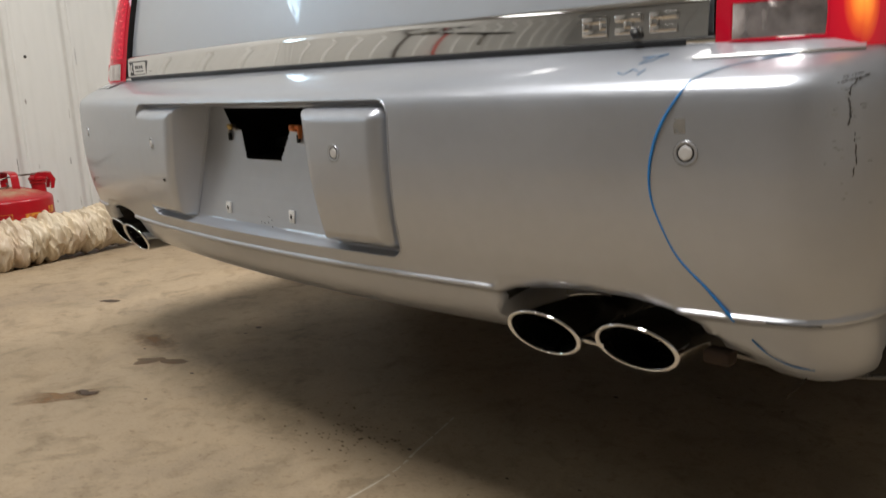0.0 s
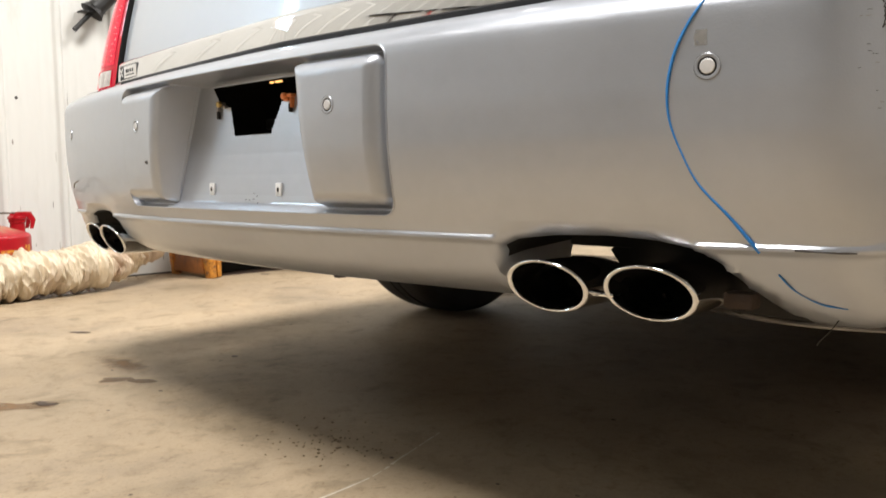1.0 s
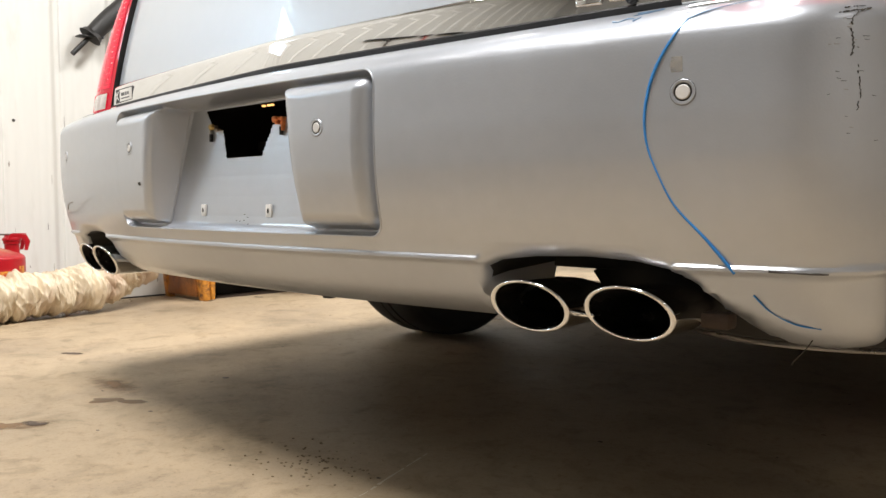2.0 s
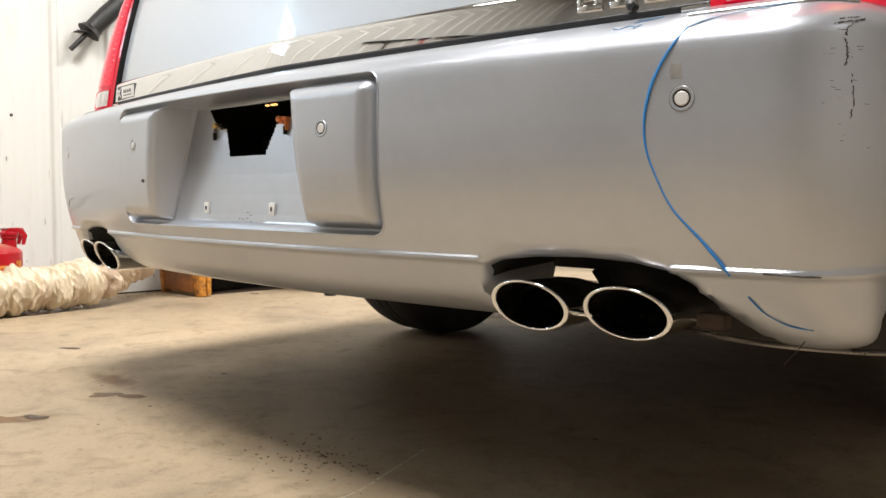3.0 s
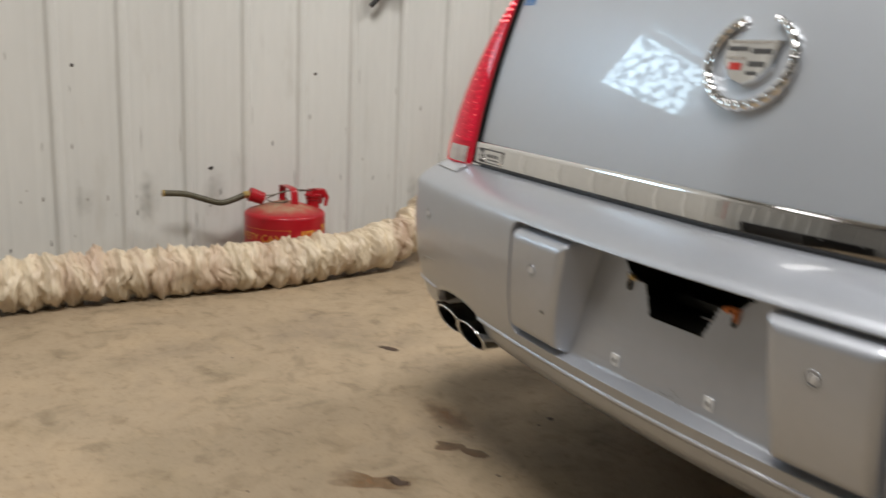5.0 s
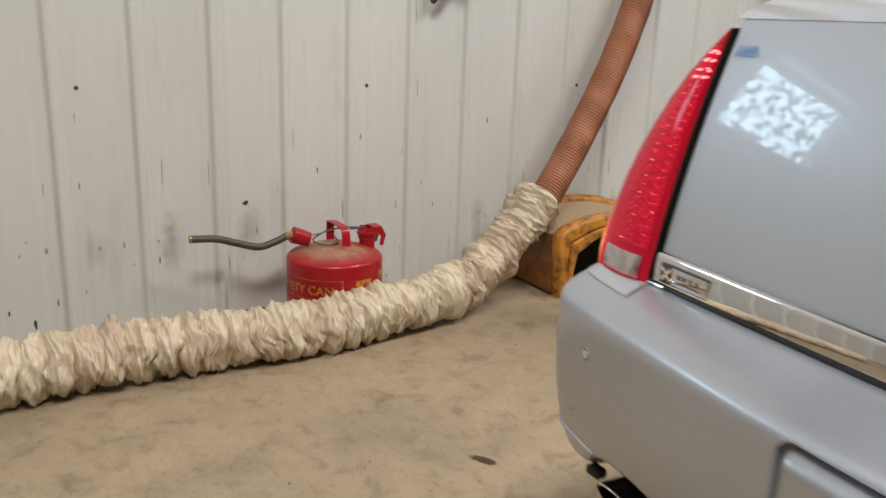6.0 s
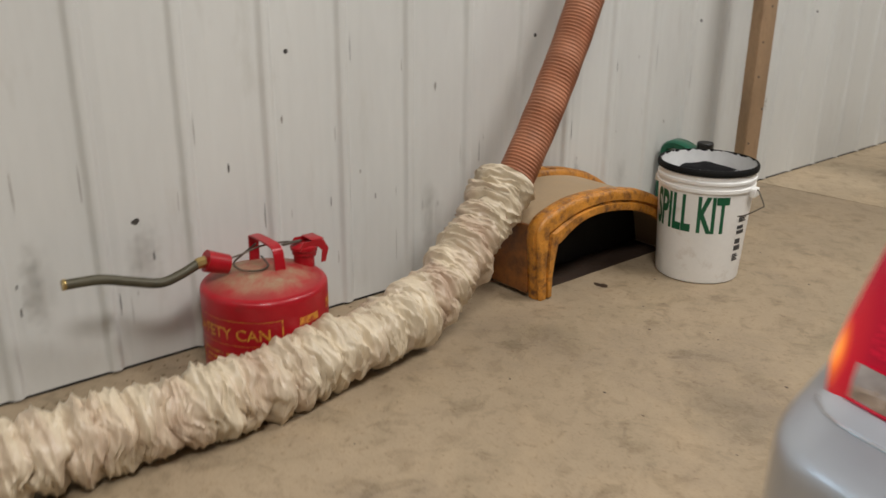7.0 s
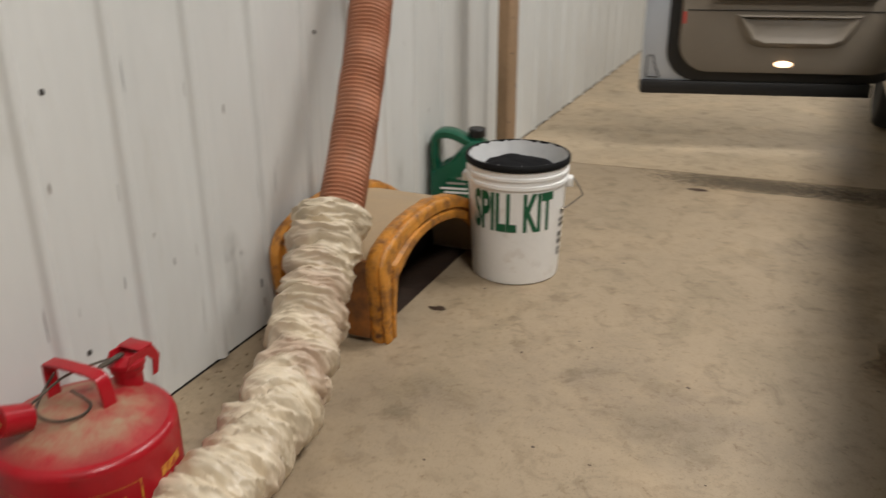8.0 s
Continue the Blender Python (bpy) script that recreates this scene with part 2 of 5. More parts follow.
CLOTH = material("cream_polythene_sleeve", (0.62, 0.525, 0.385), 0.38, 0.0, 0.16, 9.0, 0.5, 70, stain=(0.50, 0.37, 0.27), stain_scale=4.0, stain_amount=0.45, stretch=(0.6, 1.8, 0.6))
TERRA = material("terracotta_hose", (0.38, 0.158, 0.084), 0.6, 0.0, 0.25, 14.0, 0.2, 120)
REDPAINT = material("red_enamel", (0.36, 0.006, 0.013), 0.34, 0.0, 0.18, 9.0, 0.05, 150, coat=0.12, coat_rough=0.15, spec=0.35, stain=(0.17, 0.02, 0.018), stain_scale=10.0, stain_amount=0.22)
DUSTY = material("dusty_red_top", (0.34, 0.018, 0.02), 0.6, 0.0, 0.25, 12.0, 0.15, 200, stain=(0.33, 0.225, 0.135), stain_scale=7.0, stain_amount=0.80)
DUSTY_N, DUSTY_L = DUSTY.node_tree.nodes, DUSTY.node_tree.links
flat_ = DUSTY_N.new("ShaderNodeVectorMath")
flat_.operation = "MULTIPLY"
flat_.inputs[1].default_value = (1, 1, 0)
DUSTY_L.new(DUSTY_N["Texture Coordinate"].outputs["Object"], flat_.inputs[0])
out_from_axis = DUSTY_N.new("ShaderNodeVectorMath")
out_from_axis.operation = "LENGTH"
DUSTY_L.new(flat_.outputs[0], out_from_axis.inputs[0])
settled = DUSTY_N.new("ShaderNodeMapRange")
settled.inputs["From Min"].default_value, settled.inputs["From Max"].default_value = 0.142, 0.098
DUSTY_L.new(out_from_axis.outputs["Value"], settled.inputs["Value"])
dust_mix = [k for k in DUSTY_N if k.type == "MIX" and k.inputs["Factor"].is_linked][0]
dust_amount = DUSTY_N.new("ShaderNodeMath")
dust_amount.operation = "MULTIPLY"
DUSTY_L.new(dust_mix.inputs["Factor"].links[0].from_socket, dust_amount.inputs[0])
DUSTY_L.new(settled.outputs[0], dust_amount.inputs[1])
DUSTY_L.new(dust_amount.outputs[0], dust_mix.inputs["Factor"])
YELLOW = material("yellow_print", (0.66, 0.32, 0.035), 0.5, 0.0, 0.35, 60.0, stain=(0.36, 0.05, 0.02), stain_scale=60.0, stain_amount=0.62)
BRASS = material("brass", (0.50, 0.36, 0.14), 0.35, 0.9, 0.2, 40.0)
OLIVE = material("dirty_spout", (0.085, 0.075, 0.048), 0.5, 0.3, 0.25, 30.0, 0.2, 200)
WIRE = material("steel_wire", (0.15, 0.13, 0.105), 0.4, 0.9, 0.2, 40.0)
ORANGE = material("worn_orange_paint", (0.52, 0.215, 0.028), 0.45, 0.0, 0.35, 14.0, 1.0, 70, stain=(0.13, 0.05, 0.018), stain_scale=24.0, stain_amount=0.50)
OLDORANGE = material("browned_orange_paint", (0.30, 0.105, 0.018), 0.5, 0.0, 0.35, 9.0, 0.4, 50, stain=(0.10, 0.04, 0.014), stain_scale=6.0, stain_amount=0.7)
DUSTPAN = material("dusty_sheet", (0.36, 0.26, 0.155), 0.7, 0.0, 0.15, 8.0, 0.1, 100)
BUCKET = material("white_bucket_plastic", (0.84, 0.83, 0.80), 0.36, 0.0, 0.05, 6.0, 0.03, 100, stain=(0.62, 0.57, 0.50), stain_scale=9.0, stain_amount=0.12)
GREEN = material("green_print", (0.006, 0.10, 0.042), 0.5, 0.0, 0.1, 50.0)
JUG = material("green_jug_plastic", (0.004, 0.085, 0.045), 0.3, 0.0, 0.12, 12.0)
DARKFILL = material("black_bag", (0.007, 0.007, 0.008), 0.85, 0.0, 0.3, 20.0, 0.6, 40, spec=0.12)
RIMBLACK = material("black_rim_rubber", (0.006, 0.006, 0.006), 0.7, 0.0, 0.2, 20.0, spec=0.2)
INK = material("black_print", (0.05, 0.05, 0.05), 0.6, 0.0, 0.3, 80.0)
FIXTURE = material("white_fixture", (0.8, 0.8, 0.8), 0.4, 0.0, 0.03, 4.0)


# ---- builders ----
def finish(name, bm, mat, parent=None, label="", sharp=35, smooth=True):
    bmesh.ops.recalc_face_normals(bm, faces=bm.faces)
    me = bpy.data.meshes.new(name)
    bm.to_mesh(me)
    bm.free()
    for m in (mat if isinstance(mat, (list, tuple)) else (mat,)):
        me.materials.append(m)
    if smooth:
        me.shade_smooth()
        me.set_sharp_from_angle(angle=radians(sharp))
    ob = new(name, me)
    if parent is not None:
        ob.parent = parent
    if label:
        tagged(ob, label)
    return ob


def part(name, bm, mat, parent, label="", sharp=35):
    return finish(name, bm, mat, parent, label, sharp)


def thing(name, m, label, category, group="", kind=""):
    ob = new(name)
    ob.empty_display_size = 0.1
    ob.matrix_world = m
    return tagged(ob, label, category, group, kind)


def box(size, at=(0, 0, 0), bevel=0.0, m=None, segs=2, bm=None):
    b = bmesh.new()
    bmesh.ops.create_cube(b, size=1.0)
    bmesh.ops.scale(b, vec=size, verts=b.verts)
    if bevel:
        bmesh.ops.bevel(b, geom=b.edges[:], offset=bevel, segments=segs, profile=0.5, affect="EDGES")
    bmesh.ops.transform(b, matrix=(m or Matrix()) @ Matrix.Translation(at) if m else Matrix.Translation(at), verts=b.verts)
    return join(bm, b) if bm else b


def join(a, b):
    """Moves all of bmesh b into a."""
    me = bpy.data.meshes.new("tmp")
    b.to_mesh(me)
    b.free()
    a.from_mesh(me)
    bpy.data.meshes.remove(me)
    return a


def sheet(fn, us, vs, close_u=False, bm=None):
    """A grid of quads through fn(u, v); None leaves no vertex out."""
    b = bm or bmesh.new()
    rows = [[b.verts.new(fn(u, v)) for v in vs] for u in us]
    n = len(rows)
    for i in range(n if close_u else n - 1):
        p, q = rows[i], rows[(i + 1) % n]
        for j in range(len(vs) - 1):
            b.faces.new((p[j], q[j], q[j + 1], p[j + 1]))
    return b


def lathe(profile, n=48, m=None, bm=None, sx=1.0, sy=1.0, a0=0.0, a1=360.0):
    full = a1 - a0 >= 360
    us = [radians(a0 + (a1 - a0) * k / n) for k in range(n if full else n + 1)]
    mm = m or Matrix()
    return sheet(lambda u, p: mm @ Vector((p[0] * math.cos(u) * sx, p[0] * math.sin(u) * sy, p[1])), us, profile, full, bm)


def curve_points(ctrl, n):
    """n points at even steps of a Catmull-Rom curve through ctrl."""
    c = [Vector(p) for p in ctrl]
    c = [2 * c[0] - c[1]] + c + [2 * c[-1] - c[-2]]
    fine = []
    for i in range(1, len(c) - 2):
        for k in range(24):
            t = k / 24
            fine.append(0.5 * ((2 * c[i]) + (c[i + 1] - c[i - 1]) * t + (2 * c[i - 1] - 5 * c[i] + 4 * c[i + 1] - c[i + 2]) * t * t
                               + (3 * c[i] - c[i - 1] - 3 * c[i + 1] + c[i + 2]) * t ** 3))
    fine.append(c[-2])
    d = [0.0]
    for a, b in zip(fine, fine[1:]):
        d.append(d[-1] + (b - a).length)
    out, j = [], 0
    for k in range(n):
        s = d[-1] * k / (n - 1)
        while j < len(d) - 2 and d[j + 1] < s:
            j += 1
        f = (s - d[j]) / max(d[j + 1] - d[j], 1e-9)
        out.append(fine[j].lerp(fine[j + 1], min(f, 1)))
    return out


def tube(points, radius, n=16, caps=True, bm=None, shape=None):
    """A tube along points; radius a number or a function of (step fraction, angle)."""
    b = bm or bmesh.new()
    rf = radius if callable(radius) else (lambda s, a: radius)
    up, rings = Vector((0.13, 0.21, 0.97)), []
    for i, p in enumerate(points):
        d = (points[min(i + 1, len(points) - 1)] - points[max(i - 1, 0)]).normalized()
        x = up.cross(d).normalized()
        y = d.cross(x)
        up = y
        s = i / (len(points) - 1)
        rings.append([b.verts.new(p + (x * math.cos(a) + y * math.sin(a)) * rf(s, a)) for a in (2 * math.pi * k / n for k in range(n))])
    for p, q in zip(rings, rings[1:]):
        for k in range(n):
            b.faces.new((p[k], p[(k + 1) % n], q[(k + 1) % n], q[k]))
    if caps:
        b.faces.new(rings[0][::-1])
        b.faces.new(rings[-1])
    return b


def solid(bm, thickness):
    bmesh.ops.recalc_face_normals(bm, faces=bm.faces)
    bmesh.ops.solidify(bm, geom=bm.faces[:], thickness=thickness)
    return bm


def step(e0, e1, x):
    t = min(max((x - e0) / (e1 - e0), 0.0), 1.0)
    return t * t * (3 - 2 * t)


def lines(table, x):
    """Straight interpolation in a short table of (x, y)."""
    for (a, p), (b, q) in zip(table, table[1:]):
        if x <= b:
            return p + (q - p) * max(x - a, 0) / (b - a)
    return table[-1][1]


def lettering(text, size, bold=0.0):
    """A flat mesh of the text in the x-y plane, centred, as (vertices, faces)."""
    cu = bpy.data.curves.new("text", "FONT")
    cu.body, cu.size, cu.align_x, cu.offset, cu.resolution_u = text, size, "CENTER", bold, 3
    ob = new("text", cu)
    bpy.context.view_layer.update()
    me = bpy.data.meshes.new_from_object(ob.evaluated_get(bpy.context.evaluated_depsgraph_get()))
    bpy.data.objects.remove(ob)
    bm = bmesh.new()
    bm.from_mesh(me)
    bpy.data.meshes.remove(me)
    bmesh.ops.triangulate(bm, faces=bm.faces[:])
    bmesh.ops.subdivide_edges(bm, edges=[e for e in bm.edges if e.calc_length() > size * 0.2], cuts=3)
    return bm


def wrap(bm, radius_at, azimuth, z0, stretch=1.0):
    """Bends flat lettering round an upright axis; it faces the azimuth (degrees)."""
    for v in bm.verts:
        z = z0 + v.co.y
        r = radius_at(z)
        a = radians(azimuth) + v.co.x * stretch / r
        v.co = Vector((r * math.cos(a), r * math.sin(a), z))
    return bm


# ---- the room ----
def flat(name, corners, mat, label="", thickness=0.0, cuts=1):
    bm = bmesh.new()
    vs = [bm.verts.new(c) for c in corners]
    bm.faces.new(vs)
    if thickness:
        solid(bm, thickness)
    return finish(name, bm, mat, None, label, smooth=False)


def pour(name, y0a, y0b, y1a, y1b, mat):
    """A slab of the floor between two lines that run from wall to wall."""
    bm = bmesh.new()
    xa, xb = WALL_X - 0.5, ROOM_X1 + 0.1
    tops = [bm.verts.new((x, y, z)) for z in (0.0, -0.2) for x, y in ((xa, y0a), (xb, y0b), (xb, y1b), (xa, y1a))]
    bm.faces.new(tops[:4])
    bm.faces.new(tops[7:3:-1])
    for i in range(4):
        bm.faces.new((tops[i], tops[4 + i], tops[4 + (i + 1) % 4], tops[(i + 1) % 4]))
    return finish(name, bm, mat, smooth=False)


JOINT = [3.03 + (x + 0.70) * math.tan(radians(5.2)) for x in (WALL_X - 0.5, ROOM_X1 + 0.1)]
floor = pour("floor", ROOM_Y0 - 0.2, ROOM_Y0 - 0.2, JOINT[0] - 0.003, JOINT[1] - 0.003, CONCRETE)
tagged(floor, "worn beige concrete workshop floor with oil stains", "floor", kind="structure")
far_floor = pour("floor_north", JOINT[0] + 0.003, JOINT[1] + 0.003, ROOM_Y1 + 0.2, ROOM_Y1 + 0.2, PALECONCRETE)
tagged(far_floor, "paler and cleaner beige concrete slab beyond a joint", "floor", kind="structure")
ceiling = finish("ceiling", box((ROOM_X1 - WALL_X + 0.6, ROOM_Y1 - ROOM_Y0 + 0.4, 0.1), ((ROOM_X1 + WALL_X) / 2 - 0.2, (ROOM_Y0 + ROOM_Y1) / 2, ROOM_Z + 0.05)), CEILING, smooth=False)
tagged(ceiling, "grey sheet metal ceiling of the workshop", "ceiling", kind="structure")
for nm, size, at in (("wall_east", (0.12, ROOM_Y1 - ROOM_Y0, ROOM_Z), (ROOM_X1 + 0.06, (ROOM_Y0 + ROOM_Y1) / 2, ROOM_Z / 2)),
                     ("wall_north", (ROOM_X1 - WALL_X, 0.12, ROOM_Z), ((ROOM_X1 + WALL_X) / 2, ROOM_Y1 + 0.06, ROOM_Z / 2))):
    tagged(finish(nm, box(size, at), PLAINWALL, smooth=False), "plain white sheet metal workshop wall", "wall", kind="structure")

# west wall: backing in pieces round the window, ribbed sheets in front of it
WIN_Y0, WIN_Y1, WIN_Z0, WIN_Z1 = -1.85, -1.10, 1.455, 2.105
west = thing("wall_west", pose(WALL_X, 0, 0), "white ribbed steel liner wall, scuffed near the floor", "wall", kind="structure")
RIB, RIB0 = 0.2286, -0.046


def rib_profile(y):
    """Proud distance of the sheet at y: one narrow tall rib each pitch and two faint swages."""
    u = (y - RIB0 + RIB / 2) % RIB - RIB / 2
    d = 0.012 * (1 - step(0.006, 0.0210, abs(u)))
    for c in (-0.072, -0.038, 0.038, 0.072):
        d += 0.0008 * (1 - step(0.002, 0.010, abs(u - c)))
    return d


def rib_panel(y0, y1, z0, z1):
    """A sheet with its ribs, 4 mm of depth behind."""
    ys = set()
    k = math.floor((y0 - RIB0) / RIB) - 1
    while RIB0 + k * RIB < y1 + RIB:
        c = RIB0 + k * RIB
        for o in (-0.084, -0.078, -0.072, -0.066, -0.060, -0.050, -0.044, -0.038, -0.032, -0.0265, -0.024, -0.020, -0.0165, -0.013, -0.010, -0.007, 0.0, 0.007, 0.010, 0.013, 0.0165, 0.020, 0.024, 0.0265, 0.032, 0.038, 0.044, 0.050, 0.060, 0.066, 0.072, 0.078, 0.084):
            if y0 < c + o < y1:
                ys.add(round(c + o, 5))
        k += 1
    ys = sorted(ys | {y0, y1})
    zs = [z0, (z0 + z1) / 2, z1]
    bm = sheet(lambda y, z: Vector((0.004 + rib_profile(y), y, z)), ys, zs)
    return bm


def backing(y0, y1, z0, z1):
    part("backing", box((0.1, y1 - y0, z1 - z0), (-0.05, (y0 + y1) / 2, (z0 + z1) / 2)), PLAINWALL, west)


backing(ROOM_Y0, WIN_Y0, 0, ROOM_Z)
backing(WIN_Y1, ROOM_Y1, 0, ROOM_Z)
backing(WIN_Y0, WIN_Y1, 0, WIN_Z0)
backing(WIN_Y0, WIN_Y1, WIN_Z1, ROOM_Z)
SHEET = RIB * 4
k = -7
while True:
    a = RIB0 + 0.045 + k * SHEET
    b = a + SHEET
    k += 1
    if a > ROOM_Y1:
        break
    if b < ROOM_Y0 + 0.1:
        continue
    a, b = max(a, ROOM_Y0), min(b, ROOM_Y1)
    if b > WIN_Y0 and a < WIN_Y1:
        for y0, y1, z0, z1 in ((a, min(b, WIN_Y0), 0.007, ROOM_Z), (max(a, WIN_Y1), b, 0.007, ROOM_Z),
                               (max(a, WIN_Y0), min(b, WIN_Y1), 0.007, WIN_Z0), (max(a, WIN_Y0), min(b, WIN_Y1), WIN_Z1, ROOM_Z)):
            if y1 - y0 > 0.01:
                part("panel", rib_panel(y0, y1, z0, z1), WALLMAT, west)
    else:
        part("panel", rib_panel(a, b, 0.007, ROOM_Z), WALLMAT, west)

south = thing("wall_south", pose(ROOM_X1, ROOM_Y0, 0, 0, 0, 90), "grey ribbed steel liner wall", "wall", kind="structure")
part("backing", box((0.1, ROOM_X1 - WALL_X, ROOM_Z), (-0.05, (ROOM_X1 - WALL_X) / 2, ROOM_Z / 2)), PLAINWALL, south)
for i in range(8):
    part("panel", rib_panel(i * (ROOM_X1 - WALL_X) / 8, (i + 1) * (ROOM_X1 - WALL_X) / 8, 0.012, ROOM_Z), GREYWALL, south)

# dark gap along the wall's foot, screws and dents
bm = box((0.004, ROOM_Y1 - ROOM_Y0 - 0.1, 0.0068), (0.002, (ROOM_Y0 + ROOM_Y1) / 2, 0.0035))
part("foot_gap", bm, VOID, west)
SCREWS = [(0.473, 0.746), (1.383, 0.736), (0.473, 0.22), (1.383, 0.20), (-0.44, 0.75), (2.30, 0.74), (0.47, 1.27), (-0.44, 1.27), (1.38, 1.27), (3.2, 0.74), (4.1, 0.74)]
for y, z in SCREWS:
    part("screw", lathe([(0.0, 0.004), (0.004, 0.004), (0.0065, 0.001), (0.0065, 0.0)], 8, Matrix.Translation((0.0035 + rib_profile(y), y, z)) @ pose(0, 0, 0, 0, 90, 0)), SCUFF, west)
rng = random.Random(5)


def scuff(y, z, ly, lz):
    bm = bmesh.new()
    n = 9
    ring = [bm.verts.new((0.0052 + rib_profile(y), y + ly * math.cos(6.283 * i / n) * rng.uniform(0.5, 1), z + lz * math.sin(6.283 * i / n) * rng.uniform(0.5, 1))) for i in range(n)]
    bm.faces.new(ring)
    part("scuff", bm, SCUFF if rng.random() < 0.4 else GREYSCUFF, west)


scuff(0.042, 0.374, 0.012, 0.010)
scuff(0.45, 0.573, 0.004, 0.016)
for i in range(90):
    y = rng.uniform(-0.9, 3.2)
    z = abs(rng.gauss(0, 0.28)) + 0.05
    u = (y - RIB0 + RIB / 2) % RIB - RIB / 2
    if abs(u) > 0.035:
        scuff(y, z, rng.uniform(0.001, 0.005), rng.uniform(0.004, 0.022))

for i in range(30):
    k = rng.randint(-4, 11)
    y = RIB0 + k * RIB + rng.choice((-0.0275, 0.0275, -0.05, 0.055)) + rng.uniform(-0.004, 0.004)
    scuff(y, rng.uniform(0.06, 0.75), rng.uniform(0.0008, 0.002), rng.uniform(0.015, 0.06))

for i in range(22):
    # grey hand and boot smears, in the flats between the ribs
    k = rng.randint(-3, 9)
    y0, z0 = RIB0 + k * RIB + rng.uniform(0.035, 0.06), rng.choice((0.02, 0.06, 0.12, 0.16)) + rng.uniform(0, 0.06)
    w_, h_ = rng.uniform(0.03, 0.10), rng.uniform(0.10, 0.26)
    bm = sheet(lambda y, z: Vector((0.0062 + rib_profile(y), y, z)), [y0 + w_ * j / 10 for j in range(11)], [z0 + h_ * j / 3 for j in range(4)])
    part("smear", bm, WALLGRIME, west)

window_1 = thing("window_1", pose(WALL_X, (WIN_Y0 + WIN_Y1) / 2, WIN_Z0), "white-framed window with daylight and trees outside", "window", kind="structure")
wy, wz = WIN_Y1 - WIN_Y0, WIN_Z1 - WIN_Z0
for nm, size, at in (("window_frame", (0.11, 0.04, wz), (-0.045, -wy / 2 + 0.02, wz / 2)), ("window_frame", (0.11, 0.04, wz), (-0.045, wy / 2 - 0.02, wz / 2)),
                     ("window_frame", (0.11, wy - 0.08, 0.04), (-0.045, 0, 0.02)), ("window_frame", (0.11, wy - 0.08, 0.03), (-0.045, 0, wz - 0.015)),
                     ("transom", (0.05, wy - 0.08, 0.06), (-0.045, 0, 0.55))):
    part(nm, box(size, at, 0.004), FIXTURE, window_1)

# leafy daylight behind the window
bd = bpy.data.materials.new("daylight_and_leaves")
bd.use_nodes = True
bn, bl = bd.node_tree.nodes, bd.node_tree.links
bn.remove(bn["Principled BSDF"])
em = bn.new("ShaderNodeEmission")
nz = bn.new("ShaderNodeTexNoise")
nz.inputs["Scale"].default_value, nz.inputs["Detail"].default_value = 12.0, 12.0
tcb = bn.new("ShaderNodeTexCoord")
bl.new(tcb.outputs["Object"], nz.inputs["Vector"])
cr = bn.new("ShaderNodeValToRGB")
cr.color_ramp.elements[0].position, cr.color_ramp.elements[0].color = 0.43, (0.08, 0.12, 0.16, 1)
cr.color_ramp.elements[1].position, cr.color_ramp.elements[1].color = 0.56, (0.64, 0.85, 1.0, 1)
bl.new(nz.outputs[0], cr.inputs[0])
bl.new(cr.outputs[0], em.inputs[0])
em.inputs[1].default_value = 19.0
bl.new(em.outputs[0], bn["Material Output"].inputs[0])
tagged(flat("backdrop", [(-3.5, -3.6, 0.9), (-3.5, 0.2, 0.9), (-3.5, 0.2, 3.4), (-3.5, -3.6, 3.4)], bd), "bright sky and tree leaves outside the window", "backdrop", kind="structure")

# saw joint in the floor
joint = finish("floor_joint", box((8.2, 0.006, 0.02), (1.9, 0, -0.0115), m=pose(-0.70, 3.03, 0, 0, 0, 5.2)), GAP, floor, "dark saw cut in the concrete")
for jx, jw, jh in ((-1.35, 0.95, 0.20), (-0.75, 1.1, 0.26), (-0.2, 0.9, 0.22)):
    grime = finish("joint_grime", box((jw, jh, 0.0004), (0, -jh / 2 - 0.004, 0.0006), m=pose(jx, 3.03 + (jx + 0.7) * 0.091, 0, 0, 0, 5.2)), JOINTGRIME, floor, smooth=False)

# fixtures over the lamps
for wide, label in ((0.8, "wide white lit panel light on the ceiling"), (0.16, "narrow white lit strip light on the ceiling")):
    kin = [(x_, y_) for x_, y_, w_, k_ in STRIPS if k_ == wide]
    fix = thing("ceiling_light", pose(kin[0][0], kin[0][1], ROOM_Z), label, "light", "ceiling lights")
    part("housing", box((wide + 0.06, 1.62, 0.10), (0, 0, -0.051), 0.01), FIXTURE, fix)
    for x_, y_ in kin[1:]:
        copy_thing(fix, pose(x_, y_, ROOM_Z))


def blot(x, y, rx, ry, mat, seed, turn=0.0, n=26, rough=0.35, h=0.0008):
    r = random.Random(seed)
    bm = bmesh.new()
    ph = [(r.uniform(0, 6.28), r.uniform(0, rough) / (k + 1)) for k in range(5)]
    ring = []
    for i in range(n):
        a = 6.2832 * i / n
        q = 1 + sum(m_ * math.sin((k_ + 2) * a + p_) for k_, (p_, m_) in enumerate(ph)) + r.uniform(-0.08, 0.08)
        px, py = rx * q * math.cos(a), ry * q * math.sin(a)
        c, s = math.cos(radians(turn)), math.sin(radians(turn))
        ring.append(bm.verts.new((x + px * c - py * s, y + px * s + py * c, h)))
    bm.faces.new(ring)
    return finish("stain", bm, mat, floor, smooth=False)


